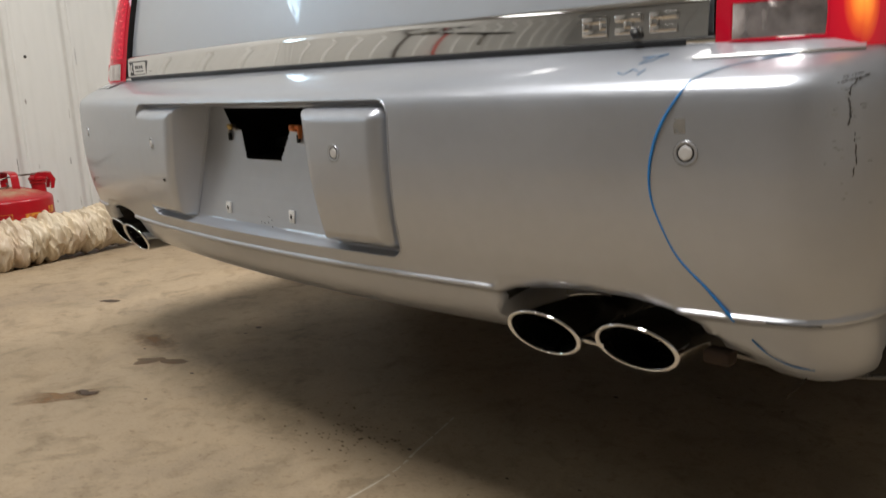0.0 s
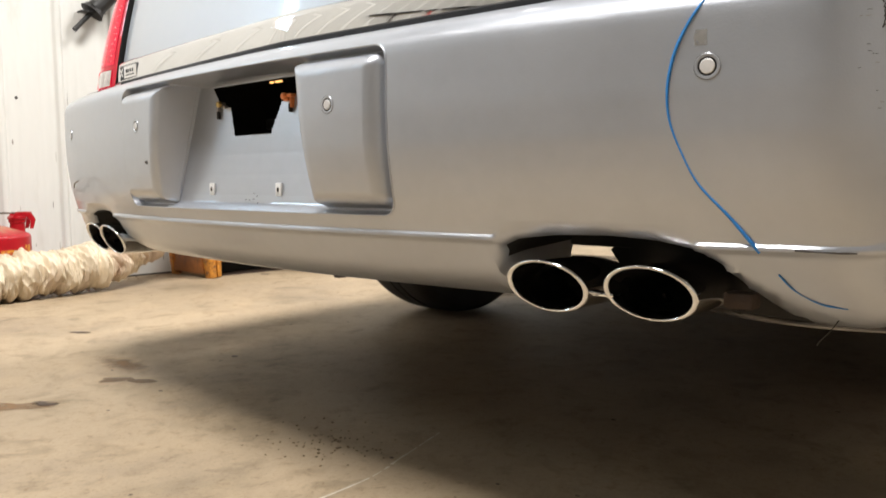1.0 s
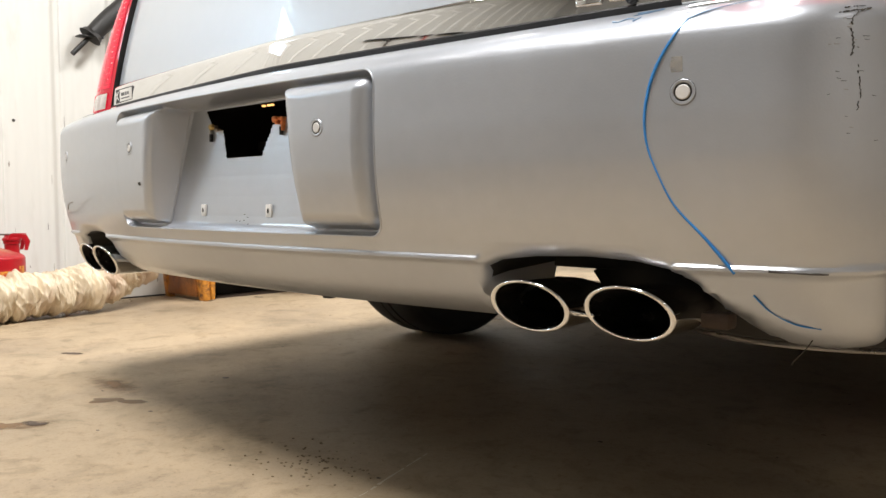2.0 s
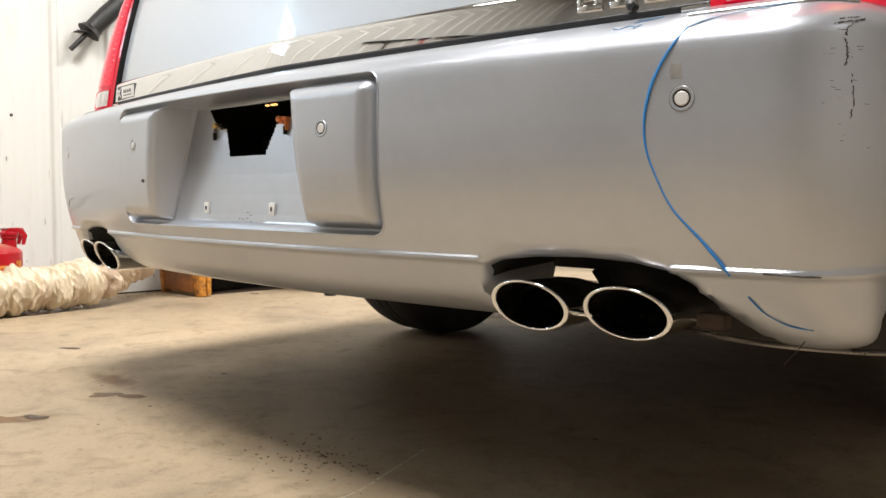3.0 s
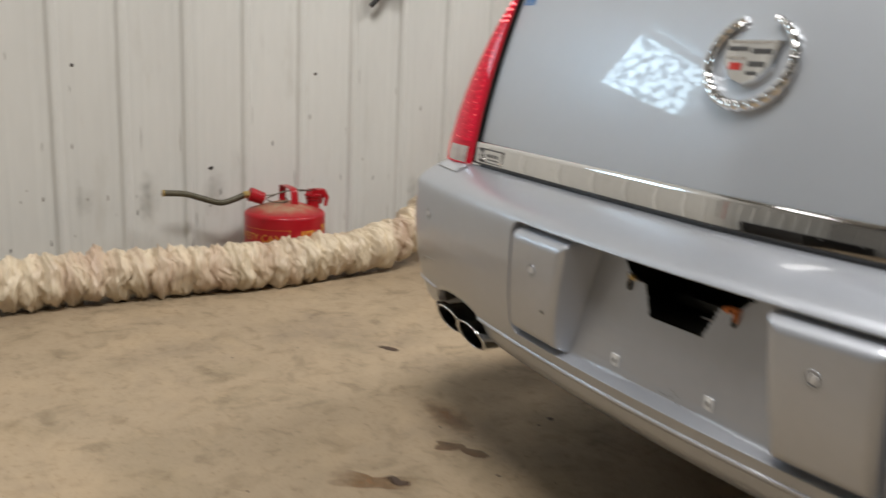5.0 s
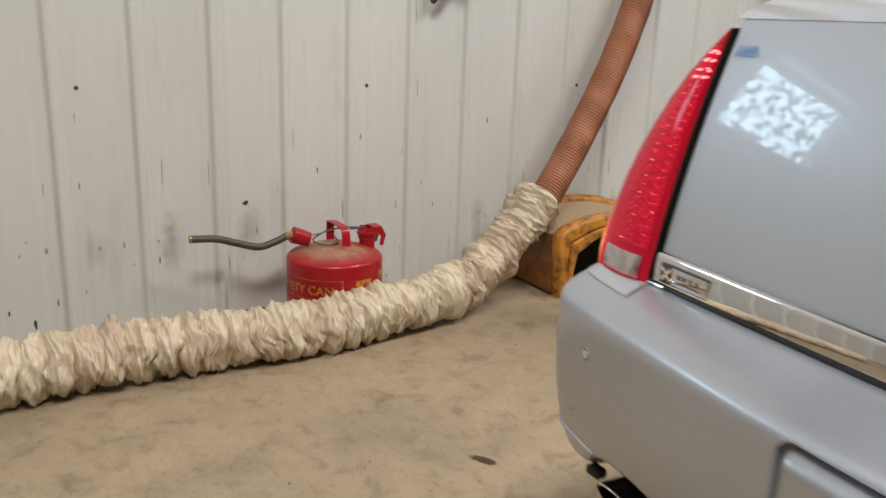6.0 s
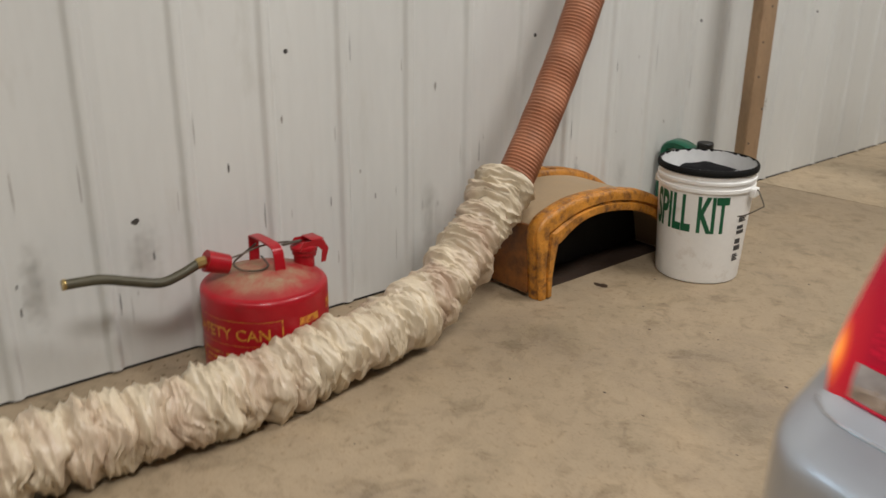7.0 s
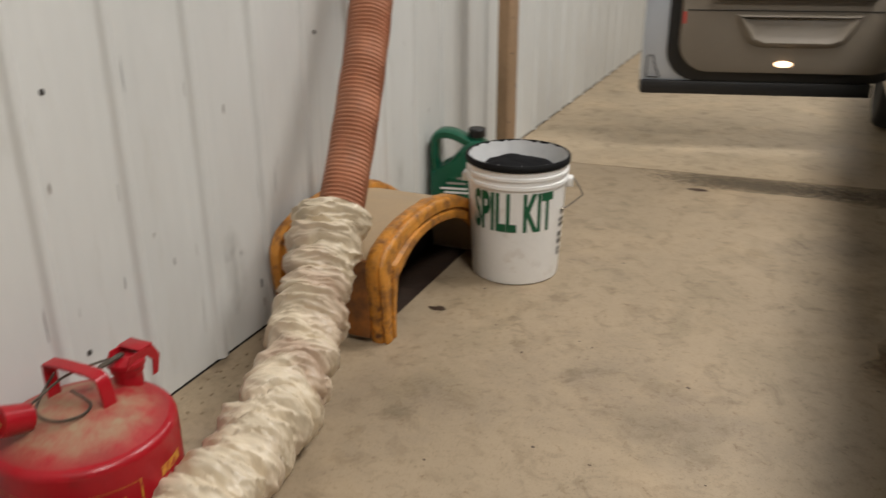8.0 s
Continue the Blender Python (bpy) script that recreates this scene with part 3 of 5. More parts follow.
blot(-0.628, 0.058, 0.052, 0.026, STARSTAIN, 3, 35, rough=1.0)
blot(-0.59, -0.185, 0.09, 0.045, RUSTSTAIN, 8, 50, rough=0.5)
blot(-0.560, -0.134, 0.034, 0.014, STAIN, 9, 40, rough=0.6, h=0.0016)
blot(-0.78, 0.12, 0.10, 0.05, RUSTSTAIN, 17, 20, rough=0.5)
blot(-0.666, 0.34, 0.012, 0.009, STAIN, 11)
blot(-1.264, 0.215, 0.045, 0.014, STAIN, 12, 40)
blot(-2.07, 1.339, 0.024, 0.019, STAIN, 14)
blot(-1.55, 2.72, 0.05, 0.02, STAIN, 15, 10)
blot(-0.9, 1.5, 0.16, 0.09, RUSTSTAIN, 18, 60, rough=0.6)
# pale curved scrape and a scatter of crumbs
arc = curve_points([(0.115, 0.255, 0), (0.16, 0.13, 0), (0.194, 0.028, 0), (0.21, -0.165, 0), (0.205, -0.26, 0)], 70)
r5 = random.Random(44)
bm = bmesh.new()
for i, (p_, q_) in enumerate(zip(arc, arc[1:])):
    n_ = (q_ - p_).cross(Vector((0, 0, 1))).normalized()
    w0 = 0.0010 + 0.0060 * max(0.0, noise.noise(Vector((i * 0.21, 3, 0))) + 0.15) * (0.3 + 1.0 * i / 70)
    if r5.random() < 0.85:
        bm.faces.new([bm.verts.new(v + Vector((0, 0, 0.0009))) for v in (p_ - n_ * w0, p_ + n_ * w0, q_ + n_ * w0, q_ - n_ * w0)])
finish("scrape", bm, PALE, floor, "pale curved scrape in the concrete", smooth=False)
bm = bmesh.new()
for i in range(90):
    x_, y_ = 0.03 + r5.gauss(0, 0.07), 0.10 + r5.gauss(0, 0.05)
    box((r5.uniform(0.001, 0.004), r5.uniform(0.001, 0.004), r5.uniform(0.0008, 0.002)), (x_, y_, 0.0008), m=None, bm=bm)
for i in range(120):
    y_ = r5.uniform(-0.4, 2.2)
    box((r5.uniform(0.002, 0.007), r5.uniform(0.002, 0.008), r5.uniform(0.001, 0.003)), (WALL_X + 0.03 + abs(r5.gauss(0, 0.05)), y_, 0.0012), m=None, bm=bm)
ob = finish("crumb_scatter", bm, CRUMB, None, smooth=False)
tagged(ob, "dark crumbs of dirt scattered on the concrete", "dirt", kind="stuff")
for i in range(60):
    r2 = random.Random(100 + i)
    blot(r2.uniform(-2.0, 0.6), r2.uniform(-0.5, 2.4), r2.uniform(0.002, 0.006), r2.uniform(0.002, 0.005), STAIN, 200 + i)

# ---- the car ----
car = thing("car", pose(0.008, 0, 0), "silver sedan with dented rear bumper, blue pen lines, one door open", "car")
PA, PC = 0.1437, -0.0757


def deck(x, z):
    """How far ahead the boot lid's rear face stands."""
    a = math.sqrt(x * x + 0.0002) - 0.014
    return 0.045 + 0.055 * a + 0.03 * x * x + 0.13 * (z - 0.63) + 0.33 * (z - 0.63) ** 2


corner = [(0.74, PC + PA * 0.5476), (0.785, 0.0135), (0.812, 0.0245), (0.834, 0.045), (0.851, 0.078), (0.864, 0.135), (0.882, 0.24), (0.903, 0.45), (0.918, 0.78)]
plan = []
xs = 0.0
while xs < 0.74:
    plan.append((xs, PC + PA * xs * xs))
    xs += (0.0017 if 0.12 < xs < 0.225 else 0.0026) if xs < 0.36 else (0.004 if xs > 0.47 else 0.008)
plan = sorted(plan + [(x, PC + PA * x * x) for x in (0.158, 0.163, 0.1802, 0.1852)])
plan += [(p.x, p.y) for p in curve_points([(x, y, 0) for x, y in corner], 46)]
inner = [(0.74, 0.0945), (0.775, 0.099), (0.797, 0.106), (0.812, 0.120), (0.822, 0.145), (0.829, 0.19), (0.84, 0.28), (0.86, 0.47), (0.875, 0.79)]
half = len(plan) - 46
ends = [(x, deck(x, 0.63) - 0.004 if x < 0.66 else deck(0.66, 0.63) - 0.004 + (0.0945 - deck(0.66, 0.63) + 0.004) * (x - 0.66) / 0.08) for x, y in plan[:half]]
ends += [(p.x, p.y) for p in curve_points([(x, y, 0) for x, y in inner], 46)]
ends = [(-x, y) for x, y in ends[:0:-1]] + ends
plan = [(-x, y) for x, y in plan[:0:-1]] + plan


def along(x):
    """Plan point and inner end of the bumper's section at x."""
    i_ = next((k_ for k_ in range(len(plan) - 1) if plan[k_ + 1][0] >= x), len(plan) - 2)
    t_ = (x - plan[i_][0]) / max(plan[i_ + 1][0] - plan[i_][0], 1e-6)
    return Vector((*plan[i_], 0)).lerp(Vector((*plan[i_ + 1], 0)), t_), Vector((*ends[i_], 0)).lerp(Vector((*ends[i_ + 1], 0)), t_)


def inset(x, z):
    """How far the skin lies behind the plan line; the lower edge tucks in less at the corners."""
    v = lines(FACE, z)
    if z > 0.378:
        h = min(0.007, (z - 0.378) * 0.8, max(0.590 - z, 0.0) * 0.8)
        v = sum(lines(FACE, z + h * (k / 3 - 1)) for k in range(7)) / 7
    return 0.026 + (v - 0.026) * (1 - 0.5 * step(0.70, 0.84, abs(x))) if z < 0.347 else v


FACE = [(0.282, 0.125), (0.286, 0.100), (0.291, 0.083), (0.302, 0.062), (0.318, 0.044), (0.334, 0.033), (0.347, 0.0265), (0.3505, 0.0245), (0.3530, 0.0205), (0.3560, 0.0172), (0.3590, 0.0172), (0.3615, 0.0195), (0.366, 0.0185), (0.38, 0.0145), (0.40, 0.0092), (0.43, 0.0042),
        (0.46, 0.001), (0.50, -0.0005), (0.54, 0.0), (0.562, 0.0005), (0.572, 0.0014), (0.580, 0.0040), (0.5862, 0.0090), (0.590, 0.0160)]
CUT = [(0.460, 0.282), (0.466, 0.305), (0.472, 0.334), (0.481, 0.350), (0.498, 0.3575), (0.54, 0.3625), (0.60, 0.364), (0.65, 0.361), (0.685, 0.354), (0.705, 0.340), (0.725, 0.318), (0.745, 0.297), (0.765, 0.284), (0.775, 0.282)]


def rrect(x, z, x0, x1, z0, z1, r):
    """Signed distance to a rectangle with rounded corners."""
    cx, cz, hx, hz = (x0 + x1) / 2, (z0 + z1) / 2, (x1 - x0) / 2 - r, (z1 - z0) / 2 - r
    qx, qz = abs(x - cx) - hx, abs(z - cz) - hz
    return math.hypot(max(qx, 0), max(qz, 0)) + min(max(qx, qz), 0) - r


def flank_run(z):
    """Width of the pads' inner flanks: the bay is shallow at its foot and deep at the top."""
    return 0.009 + 0.0065 * max(0.0, min((z - 0.385) / 0.19, 1.0))


def recess(x, z):
    """Depth of the number plate bay: a groove round two raised pads, the pocket between them, the hole in its back."""
    if abs(x) > 0.36 or z < 0.37 or z > 0.585:
        return 0.0
    d = 0.016 * (1 - step(-0.004, 0.0005, rrect(x, z, -0.341, 0.343, 0.380, 0.5765, 0.020)))
    tilt = 0.022 * (0.57 - z) / 0.18
    edge = max(-0.180 - tilt - x, x - 0.185 - tilt)
    side = min(rrect(x, z, -0.334, -0.12, 0.3885, 0.5695, 0.016), rrect(x, z, 0.12, 0.336, 0.3885, 0.5695, 0.016))
    q = max(0.0, min(-side / 0.020, 1.0))
    crown = math.sqrt(q * (2 - q))
    k = max(0.0, min(edge / 0.020, 1.0))
    crown = min(crown, 0.56 + 0.44 * math.sqrt(k * (2 - k)))
    d -= 0.026 * crown
    if edge < 0:
        back = -0.037 + 0.16 * (z - 0.385) - PC - PA * x * x - lines(FACE, z)
        lip = min(z - 0.3835, 0.5745 - z) / 0.004
        d += (back - d) * max(0.0, min(-edge / flank_run(z), lip, 1.0))
    return d


def hole(x, z):
    """Inside the dark opening at the back of the pocket."""
    if z > 0.566 or z < 0.489:
        return False
    half = lines([(0.489, 0.0485), (0.532, 0.068), (0.533, 0.094), (0.57, 0.132)], z)
    return abs(x - 0.002) < half


def on_bumper(x, z, proud=0.0):
    """A point of the bumper's skin."""
    p, e = along(x)
    return p + (e - p).normalized() * (inset(x, z) + recess(x, z) - proud) + Vector((0, 0, z))


def shelf_point(x, f, proud=0.0):
    """A point of the bumper's upper ledge, f from its front edge (0) to the lid (1)."""
    p, e = along(x)
    q = p + (e - p).normalized() * (0.0165 + ((e - p).length - 0.0165) * f)
    return Vector((q.x, q.y, 0.590 + 0.031 * f ** 0.8 + proud))


def slant(x, z):
    """Sideways shift that lets the grid follow the slanting inner edges of the two pads."""
    if abs(x) > 0.29 or z < 0.37 or z > 0.585:
        return 0.0
    near = step(0.02, 0.15, abs(x)) * (1 - step(0.21, 0.29, abs(x))) * step(0.37, 0.38, z) * (1 - step(0.575, 0.585, z))
    u = abs(x) - (0.1802 if x < 0 else 0.1852)
    squeeze = 1 - flank_run(z) / 0.022
    return math.copysign((0.022 * (0.57 - z) / 0.18 + min(max(-u, 0.0), 0.022) * squeeze) * near, x)


zs = sorted({round(z, 4) for z, _ in FACE} | {round(0.376 + 0.0026 * i, 4) for i in range(int((0.582 - 0.376) / 0.0026) + 1)})
bm = bmesh.new()
cols = []
for (x, y), (ex, ey) in zip(plan, ends):
    p = Vector((x, y, 0))
    e = Vector((ex, ey, 0))
    d = (e - p).normalized()
    low = lines(CUT, abs(x)) if 0.46 < abs(x) < 0.775 else 0.0
    col = []
    if low > 0.283:
        col.append(p + d * 0.17 + Vector((0, 0, min(low + 0.012, 0.370))))
        col.append(p + d * (inset(x, low) + 0.045) + Vector((0, 0, min(low + 0.005, 0.366))))
    else:
        col += [p + d * 0.20 + Vector((0, 0, 0.300)), p + d * 0.16 + Vector((0, 0, 0.278))]
    for z in zs:
        zz = max(z, low)
        t_ = min((zz - low) / 0.016, 1.0)
        dd = inset(x, max(zz, 0.367) if low > 0.349 else zz) + (0.016 * (1 - math.sqrt(max(1 - (1 - t_) ** 2, 0.0))) if low > 0.283 else 0)
        sx_ = x + slant(x, z)
        pz, dz = (p, d) if sx_ == x else (Vector((sx_, PC + PA * sx_ * sx_, 0)), Vector((0, 1, 0)))
        col.append(pz + dz * (dd + recess(sx_, z)) + Vector((0, 0, zz)))
    for f in (0.06, 0.14, 0.25, 0.4, 0.55, 0.7, 0.85, 0.95, 1.0):
        q = p + (e - p).normalized() * (0.0165 + ((e - p).length - 0.0165) * f)
        col.append(Vector((q.x, q.y, 0.590 + 0.031 * f ** 0.8)))
    col.append(Vector((e.x, e.y + 0.004, 0.600)))
    cols.append([bm.verts.new(c) for c in col])
for i in range(len(cols) - 1):
    xm = (plan[i][0] + plan[i + 1][0]) / 2
    for j in range(len(cols[0]) - 1):
        zm = (zs[j - 2] + zs[j - 1]) / 2 if 2 <= j < len(zs) + 1 else 0.0
        if zm and hole(xm + slant(xm, zm), zm):
            continue
        face = bm.faces.new((cols[i][j], cols[i + 1][j], cols[i + 1][j + 1], cols[i][j + 1]))
        # painted returns over the exhausts get near-black, their shade put into the colour
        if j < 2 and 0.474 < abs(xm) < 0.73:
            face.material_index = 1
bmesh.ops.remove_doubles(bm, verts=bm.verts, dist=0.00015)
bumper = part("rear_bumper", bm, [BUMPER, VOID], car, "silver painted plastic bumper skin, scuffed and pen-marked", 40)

# folded flange along the foot of each inner flank, and the rolled lip round the bay
for w in (-1, 1):
    foot = []
    for i in range(25):
        z = 0.390 + 0.180 * i / 24
        x = w * ((0.180 if w < 0 else 0.185) + 0.022 * (0.57 - z) / 0.18 - flank_run(z) * 0.93)
        foot.append(on_bumper(x, z, 0.0006))
    part("flange_edge", tube(foot, 0.0013, 8), BUMPER, bumper)
lip = []
for cx, cz, a0 in ((0.323, 0.5565, 0), (-0.321, 0.5565, 90), (-0.321, 0.400, 180), (0.323, 0.400, 270)):
    for i in range(7):
        a = math.radians(a0 + 15 * i)
        lip.append((cx + 0.0212 * math.cos(a), cz + 0.0212 * math.sin(a)))
edge_line = []
for p, q in zip(lip, lip[1:] + lip[:1]):
    n_ = max(1, int(math.dist(p, q) / 0.02))
    edge_line += [on_bumper(p[0] + (q[0] - p[0]) * i / n_, p[1] + (q[1] - p[1]) * i / n_, -0.0002) for i in range(n_)]
part("bay_lip", tube(edge_line + edge_line[:1], 0.0013, 8), BUMPER, bumper, "rolled lip round the plate bay")

# hollow behind the plate bay, its shade put into a near-black colour
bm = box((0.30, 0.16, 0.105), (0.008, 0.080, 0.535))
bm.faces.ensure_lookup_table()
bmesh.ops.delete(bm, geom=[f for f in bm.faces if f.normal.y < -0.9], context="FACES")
part("plate_hollow", bm, VOID, bumper, "hollow behind the number plate, coloured near-black for its shade")
part("latch_beam", box((0.13, 0.02, 0.016), (0.01, 0.05, 0.508), 0.003), BLACK, bumper)
for x, w in ((-0.092, -1), (0.094, 1)):
    c = on_bumper(x, 0.5345, 0.003)
    bm = box((0.016, 0.010, 0.005), c + Vector((0, 0.0, 0.004)), 0.0012)
    box((0.004, 0.008, 0.014), c + Vector((w * 0.005, 0, -0.006)), 0.001, bm=bm)
    box((0.010, 0.008, 0.004), c + Vector((-w * 0.009, 0.002, -0.001)), 0.001, bm=bm)
    part("lamp_bracket", bm, COPPER if w > 0 else PIPE, bumper, "orange plate lamp bracket" if w > 0 else "grey plate lamp bracket")
    part("hook", box((0.0035, 0.006, 0.012), c + Vector((w * 0.003, -0.002, -0.013)), 0.001), BLACK, bumper)
    part("bolt", lathe([(0, 0.006), (0.0035, 0.006), (0.0052, 0.004), (0.0052, 0)], 6, Matrix.Translation(c + Vector((-w * 0.006, -0.004, 0.003))) @ pose(0, 0, 0, 90, 0, 0)), COPPER if w > 0 else BRASS, bumper)
for x in (-0.004, 0.010, 0.018):
    part("plate_bulb", box((0.006, 0.006, 0.003), (x, 0.020, 0.567), 0.0015), PLATEBULB, bumper, "small lit plate lamp bulb")
part("latch_edge", box((0.034, 0.004, 0.003), (0.022, 0.030, 0.496), 0.001), PIPE, bumper)
for x in (-0.092, 0.088):
    c = on_bumper(x, 0.4085, 0.0012)
    cl = part("plate_clip", box((0.0135, 0.004, 0.0185), c, 0.001), CLIP, bumper, "white nylon plate screw clip")
    part("clip_hole", lathe([(0, 0.0005), (0.0024, 0.0005), (0.0024, 0)], 10, Matrix.Translation(c + Vector((0, -0.0021, 0))) @ pose(0, 0, 0, 90, 0, 0) @ Matrix.Diagonal((1, 1.5, 1, 1))), BLACK, cl)

# parking sensors
for x, z in ((0.711, 0.5195), (0.257, 0.512), (-0.257, 0.511), (-0.711, 0.517)):
    c = on_bumper(x, z)
    tx = (on_bumper(x + 0.006, z) - on_bumper(x - 0.006, z)).normalized()
    ny = tx.cross(Vector((0, 0, 1)))
    m = Matrix.Translation(c) @ Matrix((tx, Vector((0, 0, 1)), ny)).transposed().to_4x4()
    k_ = 0.9 if abs(x) > 0.5 else 0.82
    se = part("parking_sensor", lathe([(r_ * k_, h_) for r_, h_ in ((0.0092, -0.0006), (0.0098, 0.0006), (0.0112, 0.0009), (0.0126, 0.0008), (0.0131, 0.0003), (0.0132, -0.001))], 40, m), BUMPER, bumper, "round parking sensor ring")
    part("sensor_gap", lathe([(0.0, 0.0003), (0.0094 * k_, 0.0003)], 28, m), BLACK, se)
    part("ring_shadow_gap", lathe([(0.0130 * k_, 0.0004), (0.0134 * k_, 0.0004)], 40, m), SCUFF, se)
    part("sensor_face", lathe([(0.0, 0.0012), (0.0068 * k_, 0.0011), (0.0075 * k_, 0.0006), (0.0076 * k_, 0.0)], 28, m), SENSOR, se)
part("grime_patch", sheet(lambda u, v: on_bumper(0.700 + (0.012 - 0.003 * v) * u + 0.0012 * math.sin(9 * v + 5 * u), 0.538 + 0.014 * v, 0.0004), [0, 0.25, 0.5, 0.75, 1], [0, 0.5, 1]), GRIME, bumper, "brown grime above the sensor")


def ribbon(points, width, mat, name, parent, label=""):
    """A thin pen or scuff line lying on the skin."""
    return part(name, tube(points, lambda s, a: width * (0.75 + 0.25 * math.sin(9 * s + 1)), 6), mat, parent, label)


blue = [(0.750, 0.354), (0.727, 0.385), (0.702, 0.415), (0.688, 0.444), (0.678, 0.473), (0.676, 0.501), (0.681, 0.53), (0.690, 0.552), (0.702, 0.572), (0.710, 0.587)]
pts = curve_points([on_bumper(x, z, 0.0004) for x, z in blue], 60)
ribbon(pts, 0.0017, BLUE, "pen_line", bumper, "blue marker pen line")
ribbon(curve_points([on_bumper(0.710, 0.587, 0.0004), shelf_point(0.722, 0.05, 0.001), shelf_point(0.742, 0.22, 0.001), shelf_point(0.775, 0.40, 0.001), shelf_point(0.80, 0.5, 0.001)], 24), 0.0009, PALEBLUE, "pen_line", bumper, "faint blue marker pen line")
ribbon(curve_points([on_bumper(0.762, 0.334, 0.0006), on_bumper(0.774, 0.319, 0.0006), on_bumper(0.793, 0.308, 0.0006), on_bumper(0.815, 0.304, 0.0006)], 20), 0.0009, BLUE, "pen_line", bumper, "thin blue marker pen line")
for zig in ([(0.632, 0.55), (0.642, 0.60), (0.638, 0.35), (0.648, 0.45), (0.655, 0.65), (0.640, 0.55)], [(0.628, 0.12), (0.636, 0.08), (0.640, 0.2), (0.648, 0.15)], [(0.652, 0.05), (0.653, 0.2)]):
    ribbon([shelf_point(x, f, 0.0006) for x, f in zig], 0.0008, PALEBLUE, "pen_scribble", bumper, "pale blue pen scribble")

# scuffs
r3 = random.Random(21)
def crack(points, width):
    """A broken dark crack of short jagged strokes."""
    fine = [Vector((*points[0], 0)).lerp(Vector((*points[1], 0)), t_ / 7) for t_ in range(8)] if len(points) == 2 else curve_points([(x, z, 0) for x, z in points], 16)
    for p_, q_ in zip(fine, fine[1:]):
        if r3.random() < 0.86:
            ribbon([on_bumper(v.x + r3.uniform(-0.0006, 0.0006), v.y, 0.0003) for v in (p_, q_)], width * r3.uniform(0.5, 1.3), SCUFF, "scuff", bumper)


crack([(0.8405, 0.583), (0.8375, 0.570), (0.8385, 0.555), (0.8375, 0.540)], 0.0009)
crack([(0.8415, 0.536), (0.8425, 0.515), (0.8415, 0.497)], 0.0006)
crack([(0.830, 0.5795), (0.8405, 0.583)], 0.0008)
crack([(0.8405, 0.582), (0.847, 0.586)], 0.0008)
crack([(0.833, 0.5845), (0.843, 0.5875)], 0.0006)
for i in range(22):
    x, z = r3.uniform(0.822, 0.850), r3.choice((0.48, 0.52, 0.545, 0.56, 0.57)) + r3.uniform(-0.012, 0.012)
    ribbon([on_bumper(x, z, 0.0002), on_bumper(x + r3.uniform(0.001, 0.0035), z + r3.uniform(-0.0006, 0.0006), 0.0002)], 0.0003, GREYSCUFF if r3.random() < 0.6 else SCUFF, "scuff", bumper)
ribbon(curve_points([on_bumper(0.78, 0.3575, 0.001), on_bumper(0.80, 0.3565, 0.001), on_bumper(0.825, 0.3555, 0.001)], 8), 0.0012, SCUFF, "scuff", bumper)
ribbon(curve_points([on_bumper(-0.753, 0.407, 0.0004), on_bumper(-0.735, 0.418, 0.0004), on_bumper(-0.685, 0.422, 0.0004)], 8), 0.0013, GREYSCUFF, "scuff", bumper)
ribbon([on_bumper(-0.222, 0.453, 0.0004), on_bumper(-0.220, 0.449, 0.0004)], 0.003, SCUFF, "scuff", bumper)
for i in range(6):
    x, z = 0.02 + r3.uniform(-0.02, 0.02), 0.395 + r3.uniform(-0.012, 0.012)
    ribbon([on_bumper(x, z, 0.0003), on_bumper(x + 0.003, z, 0.0003)], 0.0008, SCUFF, "scuff", bumper)

